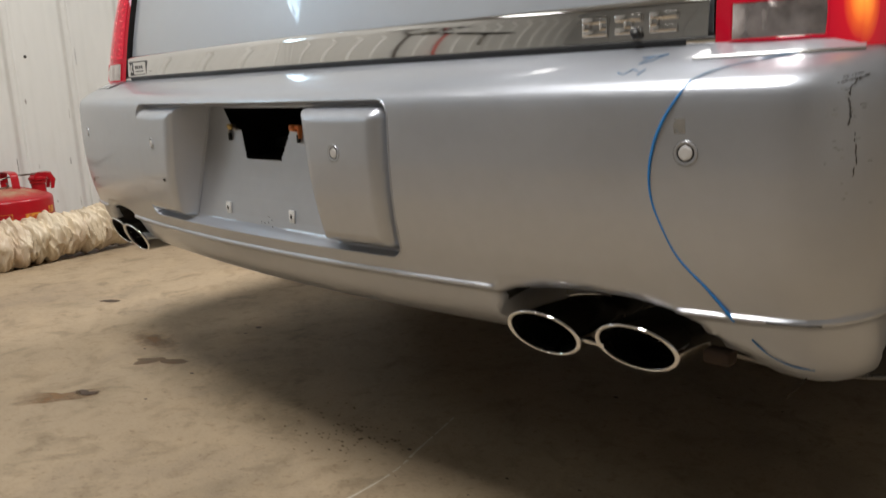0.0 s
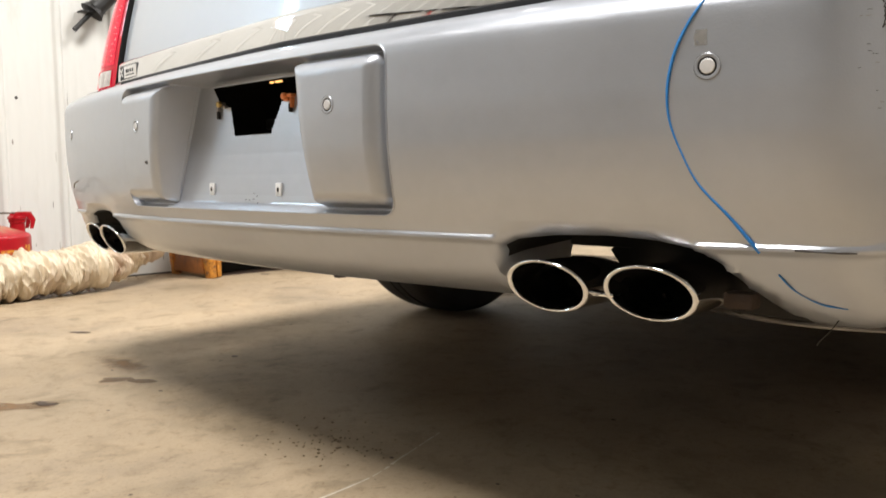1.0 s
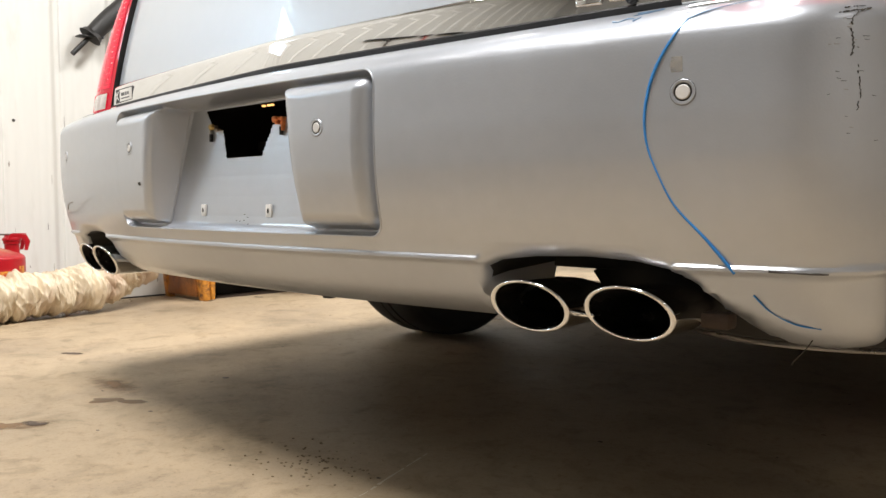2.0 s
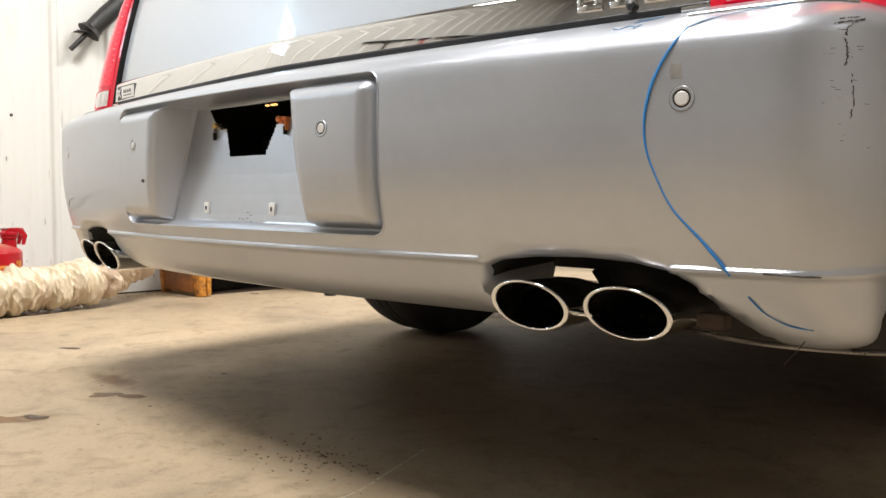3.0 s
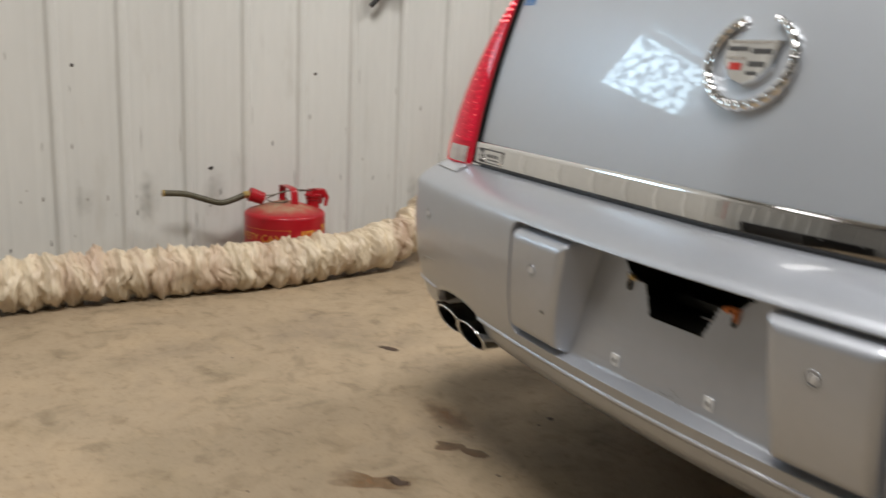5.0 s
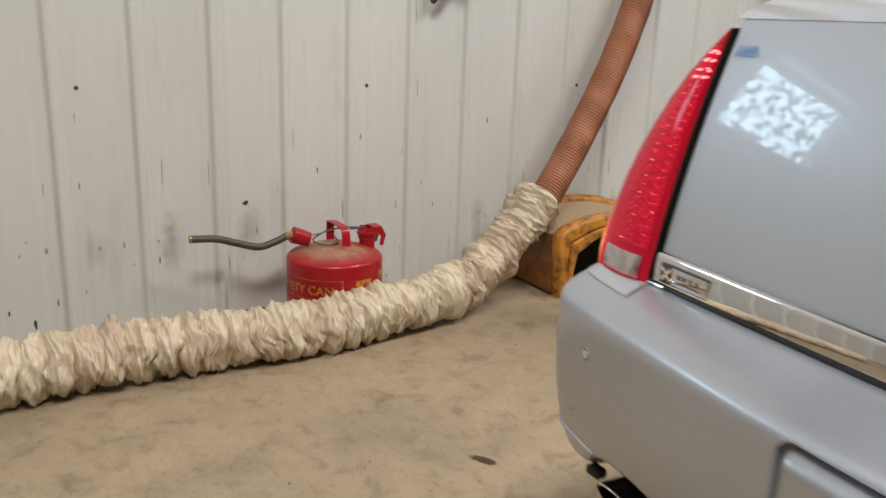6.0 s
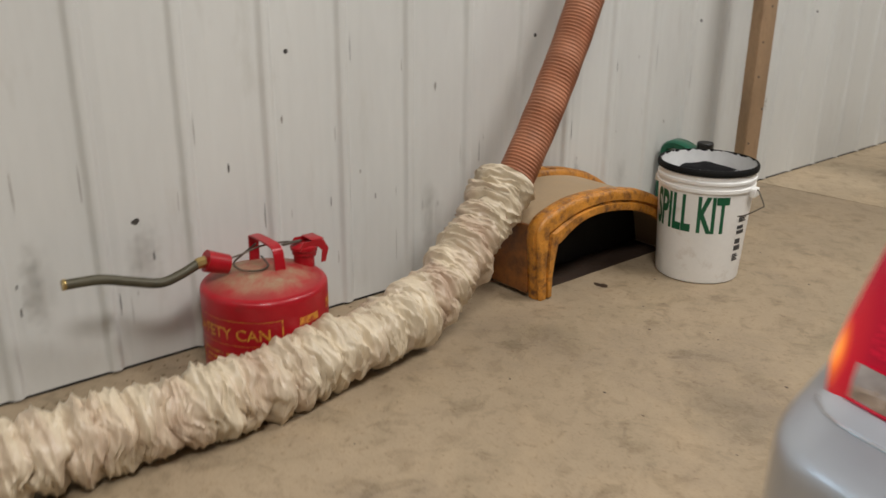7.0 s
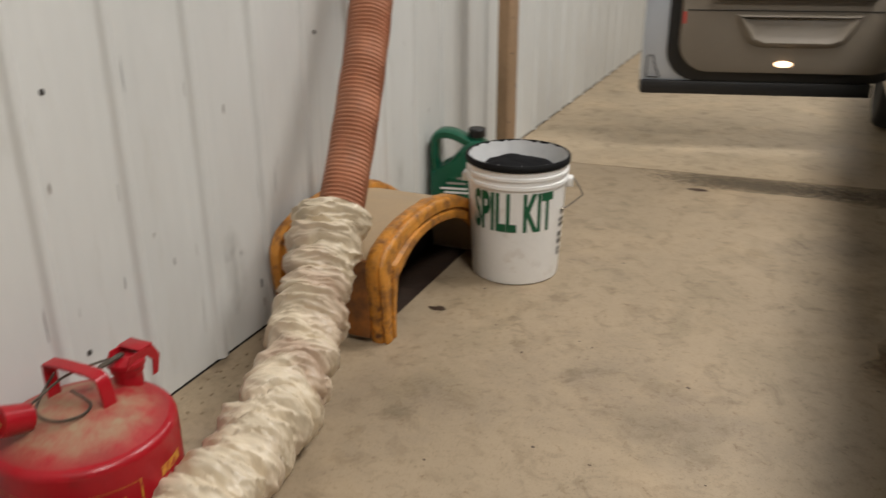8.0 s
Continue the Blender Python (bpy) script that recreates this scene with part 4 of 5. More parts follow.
# exhaust tips in oval pairs
SLANT = Matrix(((1, 0, 0, 0), (0, 1, -0.5, 0), (0, 0, 1, 0), (0, 0, 0, 1)))
for s, tips in ((1, (0.534, 0.645)), (-1, (0.522, 0.631))):
    mid = sum(tips) / 2
    part("tip_bridge", box((0.030, 0.014, 0.005), (s * mid, PC + PA * mid * mid + 0.045, 0.303), 0.002), CHROME, car, "polished bridge between the exhaust tips")
    for cx in tips:
        hw, hh = 0.0475, 0.0275
        cy = PC + PA * cx * cx + 0.030
        m = pose(s * cx, cy, 0.3085, 0, 0, s * 3) @ SLANT @ pose(0, 0, 0, 90, 0, 0) @ Matrix.Diagonal((1, hh / hw, 1, 1))
        roll = [(hw + 0.0033 * math.cos(radians(a)), 0.0033 * math.sin(radians(a))) for a in range(-120, 241, 24)]
        tip = part("exhaust_tip", lathe([(hw + 0.001, -0.002), (hw + 0.0012, -0.03), (hw + 0.0005, -0.075), (hw - 0.004, -0.10), (hw - 0.016, -0.13)], 56, m), CHROME, car, "polished oval exhaust tip", 60)
        part("tip_rim", lathe(roll, 56, m), CHROME, tip, "rolled chrome rim", 60)
        part("tip_inside", lathe([(hw - 0.002, -0.003), (hw - 0.003, -0.03), (hw - 0.016, -0.118), (0.0, -0.119)], 44, m), SOOTY, tip, "sooty inside of the exhaust tip")
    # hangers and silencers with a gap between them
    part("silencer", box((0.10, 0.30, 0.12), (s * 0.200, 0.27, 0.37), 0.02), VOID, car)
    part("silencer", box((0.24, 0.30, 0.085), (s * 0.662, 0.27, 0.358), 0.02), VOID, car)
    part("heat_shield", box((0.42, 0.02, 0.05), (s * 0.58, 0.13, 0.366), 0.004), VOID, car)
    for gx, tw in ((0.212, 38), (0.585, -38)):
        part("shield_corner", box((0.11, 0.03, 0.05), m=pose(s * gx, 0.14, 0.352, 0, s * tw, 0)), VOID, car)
    part("hanger", box((0.030, 0.020, 0.016), (s * 0.722, 0.050, 0.306), 0.004, m=None), RUST, car, "rusty exhaust hanger")
    part("tail_pipe", tube([Vector((s * 0.645, 0.14, 0.318)), Vector((s * 0.62, 0.3, 0.33)), Vector((s * 0.60, 0.5, 0.36))], 0.024, 14), PIPE, car)

part("spare_well", lathe([(0.0, 0.262), (0.16, 0.266), (0.20, 0.28), (0.215, 0.31), (0.215, 0.36)], 40, pose(0.735, 0.33, 0.0)), VOID, car, "dark underside pressing")
part("well_flange", tube([Vector((0.735 + 0.19 * math.cos(a), 0.33 + 0.19 * math.sin(a), 0.274)) for a in (6.2832 * i / 48 for i in range(49))], 0.003, 6), PIPE, car, "bare steel flange under the boot")
part("loose_wire", tube(curve_points([(0.80, 0.078, 0.292), (0.795, 0.074, 0.283), (0.786, 0.072, 0.272), (0.784, 0.072, 0.268)], 16), 0.0005, 6), SOOTY, car, "thin loose wire under the bumper")
part("drain_plug", lathe([(0, -0.006), (0.009, -0.006), (0.011, 0.0), (0.011, 0.012)], 16, Matrix.Translation((0.10, 0.06, 0.284))), BLACK, car, "black rubber plug under the bumper")

# boot lid
lid = part("boot_lid", sheet(lambda x, z: Vector((x * (1 - 0.032 * (z - 0.63) / 0.36), deck(x, z), z)), [-0.684 + 1.368 * i / 76 for i in range(77)], [0.632 + 0.366 * j / 22 for j in range(23)]), PAINT, car, "glossy silver boot lid")
part("lid_top", sheet(lambda x, f: Vector((x * 0.99, deck(x, 0.998) + f * (0.80 - deck(x, 0.998)), 0.998 + 0.028 * math.sin(min(f * 6, 1) * 1.57) + 0.03 * f)), [-0.682 + 1.364 * i / 30 for i in range(31)], [0, 0.01, 0.03, 0.07, 0.12, 0.2, 0.4, 0.6, 0.8, 1]), PAINT, lid)
part("lid_gap", sheet(lambda x, k_: Vector((x, deck(x, 0.63) + (-0.0082, -0.0092, -0.0035, 0.02)[k_], (0.6285, 0.6265, 0.6150, 0.612)[k_])), [-0.69 + 1.38 * i / 60 for i in range(61)], [0, 1, 2, 3]), BLACK, car, "black rubber seal under the boot lid")


def band(x, k_):
    """Rounded chrome section: nearly upright below, rolling over at the top."""
    z, o = STRIP_SECTION[k_]
    return Vector((x, deck(x, 0.640) - o, z))


STRIP_SECTION = [(0.6255, 0.0), (0.6260, 0.0065)] + [(0.6272 + 0.0330 * i / 8, 0.0085 - 0.00005 * i - 0.00004 * i * i) for i in range(9)]
STRIP_SECTION += [(0.6602 + 0.0110 * math.sin(radians(a)), 0.0055 - 0.0075 * (1 - math.cos(radians(a)))) for a in (12, 25, 38, 52, 66, 80, 90)]
strip = part("chrome_strip", sheet(band, [-0.682 + 1.364 * i / 160 for i in range(161)], range(len(STRIP_SECTION))), CHROME, lid, "chrome strip along the lid's lower edge", 60)
bmat = Matrix.Translation((-0.620, deck(0.628, 0.652) - 0.0095, 0.645)) @ pose(0, 0, 0, 0, 0, -5) @ Matrix.Diagonal((1.75, 1.0, 1.4, 1.0))
badge = part("badge_plate", box((0.056, 0.003, 0.021), (0, 0, 0), 0.001, m=bmat), INK, lid, "small dark-edged chrome badge plate")
part("badge_face", box((0.041, 0.003, 0.018), (0.0065, -0.0008, 0), 0.001, m=bmat), CHROME, badge)
part("badge_mark", box((0.014, 0.003, 0.019), (-0.020, -0.0006, 0), 0.001, m=bmat), INK, badge)
for w_ in (-1, 1):
    part("badge_cross", box((0.0025, 0.002, 0.016), m=bmat @ Matrix.Translation((-0.020, -0.0022, 0)) @ pose(0, 0, 0, 0, 38 * w_, 0)), CHROME, badge)
for x_ in (-0.005, 0.001, 0.008, 0.015):
    part("badge_bar", box((0.004, 0.002, 0.005), (x_, -0.0018, 0.0015), 0.0005, m=bmat), INK, badge)
part("badge_bar", box((0.026, 0.002, 0.0015), (0.006, -0.0018, -0.0045), 0.0005, m=bmat), INK, badge)
for i, x in enumerate((0.552, 0.593, 0.634)):
    m = Matrix.Translation((x, deck(x, 0.652) - 0.0105, 0.646)) @ pose(0, 0, 0, 0, 0, 5)
    bm = box((0.031, 0.006, 0.0075), (0, 0, 0.0068), 0.0012, m=m)
    box((0.031, 0.006, 0.0075), (0, 0, -0.0068), 0.0012, m=m, bm=bm)
    box((0.009, 0.006, 0.010), (-0.011 if i != 1 else 0, 0, 0), 0.0012, m=m, bm=bm)
    if i == 0:
        box((0.009, 0.006, 0.010), (0.011, 0, 0), 0.0012, m=m, bm=bm)
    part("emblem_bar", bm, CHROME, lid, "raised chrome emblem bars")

bm = bmesh.new()
bmesh.ops.create_icosphere(bm, subdivisions=2, radius=0.0065)
for v in bm.verts:
    v.co *= 1 + 0.35 * noise.noise(v.co * 160)
    v.co += Vector((0.603, deck(0.603, 0.642) - 0.011, 0.636))
part("tar_lump", bm, BLACK, lid, "black lump of tar under the emblem")

# ring emblem: open wreath and plain shield
ec = Vector((-0.013, deck(0.013, 0.853) - 0.004, 0.853))
tilt = math.degrees(math.atan(0.13 + 0.66 * 0.226))
em_m = Matrix.Translation(ec) @ pose(0, 0, 0, 90 - tilt, 0, 0)
ring = [em_m @ Vector((0.070 * math.cos(a), 0.064 * math.sin(a), 0)) for a in (radians(112 + 316 * i / 180) for i in range(181))]
part("emblem_ring", tube(ring, lambda s, a: 0.0075 * (0.75 + 0.45 * math.sin(math.pi * s)) * (0.90 + 0.11 * abs(math.sin(s * 80 + 0.8 * math.sin(a)))), 10), CHROME, lid, "chrome open ring emblem")
bm = bmesh.new()
out = [(-0.046, 0.030), (0.046, 0.030), (0.041, -0.008), (0.023, -0.029), (0.0, -0.037), (-0.023, -0.029), (-0.041, -0.008)]
lo = [bm.verts.new(em_m @ Vector((x, y, -0.004))) for x, y in out]
hi = [bm.verts.new(em_m @ Vector((x * 0.92, y * 0.92, 0.006))) for x, y in out]
bm.faces.new(hi)
for i in range(7):
    bm.faces.new((lo[i], lo[(i + 1) % 7], hi[(i + 1) % 7], hi[i]))
part("emblem_shield", bm, CHROME, lid, "chrome shield of the ring emblem", 20)
for x, y, w, h, mt in ((-0.020, 0.015, 0.034, 0.006, INK), (0.020, 0.012, 0.032, 0.007, INK), (-0.020, 0.002, 0.030, 0.004, GREYSCUFF), (-0.018, -0.010, 0.020, 0.010, REDDOT), (0.016, -0.006, 0.026, 0.007, INK), (0.012, -0.019, 0.018, 0.005, INK), (0.0, 0.0245, 0.07, 0.003, GREYSCUFF)):
    part("emblem_field", box((w, h, 0.001), (x, y, 0.0066), m=em_m), mt, lid)
circ = [Vector((0.413 + 0.020 * math.cos(a), 0, 0.802 + 0.0125 * math.sin(a))) for a in (6.2832 * i / 28 for i in range(29))]
ribbon([Vector((c.x, deck(c.x, c.z) - 0.0004, c.z)) for c in circ], 0.0012, BLUE, "pen_line", lid, "small blue pen ring on the lid")
for i in range(4):
    x0 = -0.652 + 0.009 * i
    ribbon([Vector((x, deck(x, z) - 0.0004, z)) for x, z in ((x0, 0.948), (x0 + 0.006, 0.963), (x0 + 0.012, 0.948))], 0.0012, BLUE, "pen_scribble", lid, "blue pen scribble on the lid")


# tail lamps
OUTER = [(0.600, 0.820), (0.615, 0.822), (0.64, 0.824), (0.68, 0.818), (0.72, 0.810), (0.76, 0.801), (0.80, 0.789), (0.84, 0.775), (0.88, 0.757), (0.92, 0.731), (0.95, 0.705), (0.985, 0.672)]


def lamp_point(z, a, side, proud=0.0):
    """The lens from its inner edge (a = 0) round the corner to the flank (a = 1)."""
    xi = 0.692 - 0.021 * (z - 0.622) / 0.345
    xo = max(xi + (lines(OUTER, z) - xi) * 1.16, xi + 0.002)
    w = xo - xi
    y0 = deck(0.69, z) - 0.010
    if a < 0.65:
        u = a / 0.65
        bow = 0.012 * math.sin(u * math.pi) * min(w / 0.1, 1)
        return Vector((side * (xi + w * 0.82 * u), y0 + 0.016 * u * u * min(w / 0.1, 1) - bow * 0.5 - proud, z))
    c = (a - 0.65) / 0.35 * math.pi / 2
    yc = y0 + 0.016 * min(w / 0.1, 1)
    return Vector((side * (xi + w * 0.82 + (w * 0.18 + proud) * math.sin(c)), yc + (0.14 * min(w / 0.1, 1)) * (1 - math.cos(c)) - proud * math.cos(c), z))


for side in (1, -1):
    az = [i / 14 for i in range(15)]
    zrow = [0.609 + 0.376 * i / 40 for i in range(41)]

    bm = sheet(lambda z, a: lamp_point(z, a, side), zrow, az)
    bm.faces.new([bm.verts.new(lamp_point(zrow[0], a, side)) for a in az])
    lamp = part("tail_lamp", bm, LENS, car, "tall lit red tail lamp with clear reverse light", 50)
    part("lamp_side", sheet(lambda z, k_: lamp_point(z, 0, side) + Vector((-side * 0.0005, 0.05 * k_, 0)), zrow, [0, 1]), BLACK, lamp, "black inner edge of the lamp")
    part("lamp_seal", sheet(lambda z, k_: Vector((side * (0.678 - 0.021 * (z - 0.622) / 0.345 + 0.016 * k_), deck(0.69, z) + 0.013, z)), zrow, [0, 1]), BLACK, lamp)
    part("prism_panel", sheet(lambda z, a: lamp_point(z, a, side, 0.0010), [0.668 + 0.294 * i / 24 for i in range(25)], [0.07 + 0.45 * i / 8 for i in range(9)]), FACETS, lamp, "pressed prism pattern inside the red lens")

    def reverse(z, a, side=side):
        """Fluted reflector behind the clear pane."""
        u, v = (a - 0.10) / 0.45, (z - 0.623) / 0.034
        flute = 0.0016 * abs(math.sin(u * 9.42)) * math.sin(max(0.0, min(v, 1.0)) * math.pi)
        return lamp_point(z, a, side, 0.0010 + flute)
    part("reverse_light", sheet(reverse, [0.623 + 0.034 * i / 8 for i in range(9)], [0.10 + 0.45 * i / 36 for i in range(37)]), CLEAR, lamp, "clear fluted reverse light", 60)
    part("reverse_frame", tube([lamp_point(z, a, side, 0.0012) for z, a in [(0.622, 0.09 + 0.47 * i / 10) for i in range(11)] + [(0.658, 0.56 - 0.47 * i / 10) for i in range(11)] + [(0.622, 0.09)]], 0.0011, 6), LENS, lamp)
    r4 = random.Random(31)
    for i in range(24):
        z = 0.676 + 0.288 * i / 24
        big = i > 19
        for a in (0.17, 0.37):
            for k_ in range(2 if big else r4.choice((1, 2, 3))):
                c = lamp_point(z + r4.uniform(-0.0022, 0.0022), a + (k_ - 1.5) * (0.030 if not big else 0.05) + r4.uniform(-0.012, 0.012), side, 0.0014)
                w_ = r4.uniform(0.0020, 0.0028) if big else r4.uniform(0.0005, 0.0013)
                part("led", lathe([(0, 0.0008), (w_ * 0.7, 0.0005), (w_, 0)], 8, Matrix.Translation(c) @ pose(0, 0, 0, 0, 0, side * 12) @ pose(0, 0, 0, 90, 0, 0) @ Matrix.Diagonal((1.9 if big else r4.uniform(1, 1.8), 0.8, 1, 1))), LED if big or r4.random() < 0.25 else DIMLED, lamp)
    def foot(u, v, side=side):
        x = 0.69 + 0.150 * u
        p = shelf_point(x, 0.42 + 0.05 * math.sin(u * 1.57) + (0.57 - 0.05 * math.sin(u * 1.57)) * v, 0.0025 if 0.02 < v else 0.0)
        return Vector((side * p.x, p.y, p.z))
    part("lamp_foot", sheet(foot, [i / 16 for i in range(17)], [0, 0.05, 0.5, 1]), PAINT, lamp, "clear-coated plate under the tail lamp")
    part("foot_edge", tube([foot(i / 24, 0.02) + Vector((0, 0, 0.0012)) for i in range(25)], 0.0013, 8), ALLOY, lamp, "clear edge of the plate under the lamp")
    bead = [shelf_point(0.66 + 0.19 * i / 30, 0.965, 0.003) for i in range(31)]
    part("lamp_bead", tube([Vector((side * p.x, p.y, p.z)) for p in bead], 0.0030, 10), CHROME, lamp, "chrome bead under the tail lamp")

# body
HW = [(0.22, 0.828), (0.3, 0.845), (0.5, 0.880), (0.8, 0.915), (1.2, 0.935), (4.2, 0.935), (4.7, 0.90), (5.0, 0.83), (5.18, 0.62), (5.24, 0.3)]
SEC = [(0.28, 0.95), (0.36, 0.995), (0.55, 1.0), (0.72, 0.985), (0.84, 0.955), (0.92, 0.915), (0.965, 0.86), (0.985, 0.78)]
ys = [0.22 + 0.06 * i for i in range(84)]


def arch(y):
    for c in (1.20, 4.15):
        if abs(y - c) < 0.385:
            return 0.335 + math.sqrt(0.385 ** 2 - (y - c) ** 2)
    return 0.0


for side in (1, -1):
    def flank(y, k_, side=side):
        z, f = SEC[k_]
        zz = max(z, min(arch(y), 0.72) if k_ < 4 else 0)
        return Vector((side * lines(HW, y) * f, y, zz - 0.10 * step(4.0, 5.2, y) * (1 if k_ > 4 else 0)))
    bm = sheet(flank, ys, range(8))
    bmesh.ops.remove_doubles(bm, verts=bm.verts, dist=0.0005)
    part("body_side", bm, PAINT, car, "silver body side")
top = [(0.80, 0.99), (0.95, 1.04), (1.45, 1.40), (1.9, 1.45), (2.8, 1.445), (3.1, 1.38), (3.85, 1.02), (4.1, 0.985), (5.0, 0.86), (5.22, 0.74)]


def upper(y, u):
    h = lines(top, y)
    hw = lines(HW, y) * 0.785
    cabin = max(0.0, min((h - 1.02) / 0.4, 1.0))
    hw *= 1 - 0.22 * cabin
    base = 0.985 - 0.10 * step(4.0, 5.2, y)
    c = math.copysign(min(abs(u), 1.0), u)
    return Vector((hw * (c + 0.28 * cabin * c * abs(c) ** 6), y, base + max(h - base, 0.004) * (1 - abs(c) ** (4 if cabin > 0.1 else 2.4))))


part("roof", sheet(upper, [0.80 + 0.05 * i for i in range(89)], [i / 14 for i in range(-14, 15)]), PAINT, car, "silver roof, bonnet and pillars")
for nm, y0, y1, lift in (("rear_window", 1.0, 1.42, 0.006), ("windscreen", 3.14, 3.78, 0.006)):
    part(nm, sheet(lambda y, u: upper(y, u) + Vector((0, 0, lift)), [y0 + (y1 - y0) * i / 8 for i in range(9)], [0.8 * i / 10 for i in range(-10, 11)]), GLASSY, car)
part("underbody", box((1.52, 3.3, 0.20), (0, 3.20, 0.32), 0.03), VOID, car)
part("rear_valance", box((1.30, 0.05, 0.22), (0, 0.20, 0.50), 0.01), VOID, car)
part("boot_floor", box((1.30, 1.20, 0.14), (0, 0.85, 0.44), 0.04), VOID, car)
for side in (1, -1):
    for y in (1.20, 4.15):
        part("wheel_house", box((0.26, 0.80, 0.34), (side * 0.62, y, 0.60), 0.06), VOID, car)
        m = pose(side * 0.79, y, 0.335, 0, 90 * side, 0)
        wheel = part("wheel", lathe([(0.0, 0.06), (0.05, 0.075), (0.07, 0.055), (0.20, 0.06), (0.215, 0.085), (0.225, 0.085), (0.225, -0.09), (0.0, -0.09)], 40, m), ALLOY, car, "alloy wheel")
        part("tyre", lathe([(0.222, -0.10), (0.26, -0.118), (0.31, -0.112), (0.327, -0.092), (0.3345, -0.06), (0.334, -0.021), (0.327, -0.019), (0.327, -0.015), (0.334, -0.013), (0.335, 0.013), (0.327, 0.015), (0.327, 0.019), (0.334, 0.021), (0.3345, 0.06), (0.327, 0.092), (0.31, 0.112), (0.26, 0.118), (0.222, 0.10)], 64, m), RUBBER, wheel, "black rubber tyre", 30)

# open front door, seen from inside
door = part("open_door", box((0.98, 0.10, 0.72), (0, 0.052, 0.36), 0.012, m=pose(-1.915, 3.225, 0.272, 0, 0, 15.5) @ Matrix.Translation((0.49, 0, 0))), PAINT, car, "open front door, grey trim facing back")
dm = pose(-1.915, 3.225, 0.272, 0, 0, 15.5)


def rounded(x0, x1, z0, z1, r, y, y2, m):
    """A slab with rounded corners in the x-z plane, from y to y2."""
    pts_ = []
    for cx, cz, a0 in ((x1 - r, z1 - r, 0), (x0 + r, z1 - r, 90), (x0 + r, z0 + r, 180), (x1 - r, z0 + r, 270)):
        for i in range(9):
            a = radians(a0 + 90 * i / 8)
            pts_.append((cx + r * math.cos(a), cz + r * math.sin(a)))
    b = bmesh.new()
    ra = [b.verts.new(m @ Vector((x, y2, z))) for x, z in pts_]
    mx, mz = (x0 + x1) / 2, (z0 + z1) / 2
    rb = [b.verts.new(m @ Vector((mx + (x - mx) * 0.995, y + 0.004, mz + (z - mz) * 0.995))) for x, z in pts_]
    rc = [b.verts.new(m @ Vector((mx + (x - mx) * 0.985, y, mz + (z - mz) * 0.98))) for x, z in pts_]
    b.faces.new(rc)
    for p, q in ((ra, rb), (rb, rc)):
        for i in range(len(pts_)):
            b.faces.new((p[i], p[(i + 1) % len(pts_)], q[(i + 1) % len(pts_)], q[i]))
    return b


part("door_sill", box((0.985, 0.09, 0.060), (0.4925, 0.030, 0.024), 0.008, m=dm), BLACK, door, "black rubber sill strip")
part("door_seal", rounded(0.10, 1.10, 0.052, 0.95, 0.14, -0.012, 0.01, dm), BLACK, door, "black rubber door seal")
part("door_trim", rounded(0.148, 1.08, 0.098, 0.90, 0.13, -0.045, 0.0, dm), TRIM, door, "grey-beige moulded door trim")
def map_pocket():
    """A raised lip round a sunk bowl, wider at the top."""
    b = bmesh.new()

    def loop(x0, x1, z0, z1, lean, y):
        out = [(x0, z1), (x1, z1), (x1 - lean * 0.55, z0 + 0.050), (x1 - lean * 0.85, z0 + 0.016), (x1 - lean - 0.035, z0), (x0 + lean + 0.035, z0), (x0 + lean * 0.85, z0 + 0.016), (x0 + lean * 0.55, z0 + 0.050)]
        return [b.verts.new(dm @ Vector((x, y, z))) for x, z in out]
    rings = [loop(0.362, 0.900, 0.212, 0.350, 0.080, -0.044), loop(0.378, 0.884, 0.222, 0.346, 0.078, -0.066), loop(0.388, 0.874, 0.232, 0.340, 0.074, -0.070),
             loop(0.396, 0.866, 0.238, 0.338, 0.070, -0.064), loop(0.420, 0.842, 0.256, 0.334, 0.060, -0.0465)]
    for p, q in zip(rings, rings[1:]):
        for i in range(8):
            b.faces.new((p[i], p[(i + 1) % 8], q[(i + 1) % 8], q[i]))
    b.faces.new(rings[-1])
    return b


part("door_pocket", map_pocket(), TRIM, door, "moulded map pocket", 50)
part("trim_line", box((0.9, 0.004, 0.004), (0.62, -0.046, 0.362), m=dm), BLACK, door)
part("armrest", box((0.66, 0.06, 0.06), (0.60, -0.060, 0.435), 0.02, m=dm, segs=3), TRIMDARK, door, "darker padded armrest")
part("courtesy_lamp", lathe([(0, 0.006), (0.03, 0.005), (0.038, 0.0)], 24, dm @ Matrix.Translation((0.592, -0.046, 0.139)) @ pose(0, 0, 0, 90, 0, 0) @ Matrix.Diagonal((1, 0.36, 1, 1))), DOORLAMP, door, "lit courtesy lamp in the door")
part("red_reflector", box((0.012, 0.004, 0.05), (0.16, -0.046, 0.330), 0.001, m=dm), REDDOT, door)
part("drain_plug_mark", tube([dm @ Vector(p) for p in ((0.024, -0.001, 0.066), (0.020, -0.001, 0.078), (0.022, -0.001, 0.150), (0.028, -0.001, 0.160), (0.044, -0.001, 0.162), (0.058, -0.001, 0.110), (0.078, -0.001, 0.072), (0.074, -0.001, 0.064), (0.024, -0.001, 0.066))], 0.0025, 6), BLACK, door)


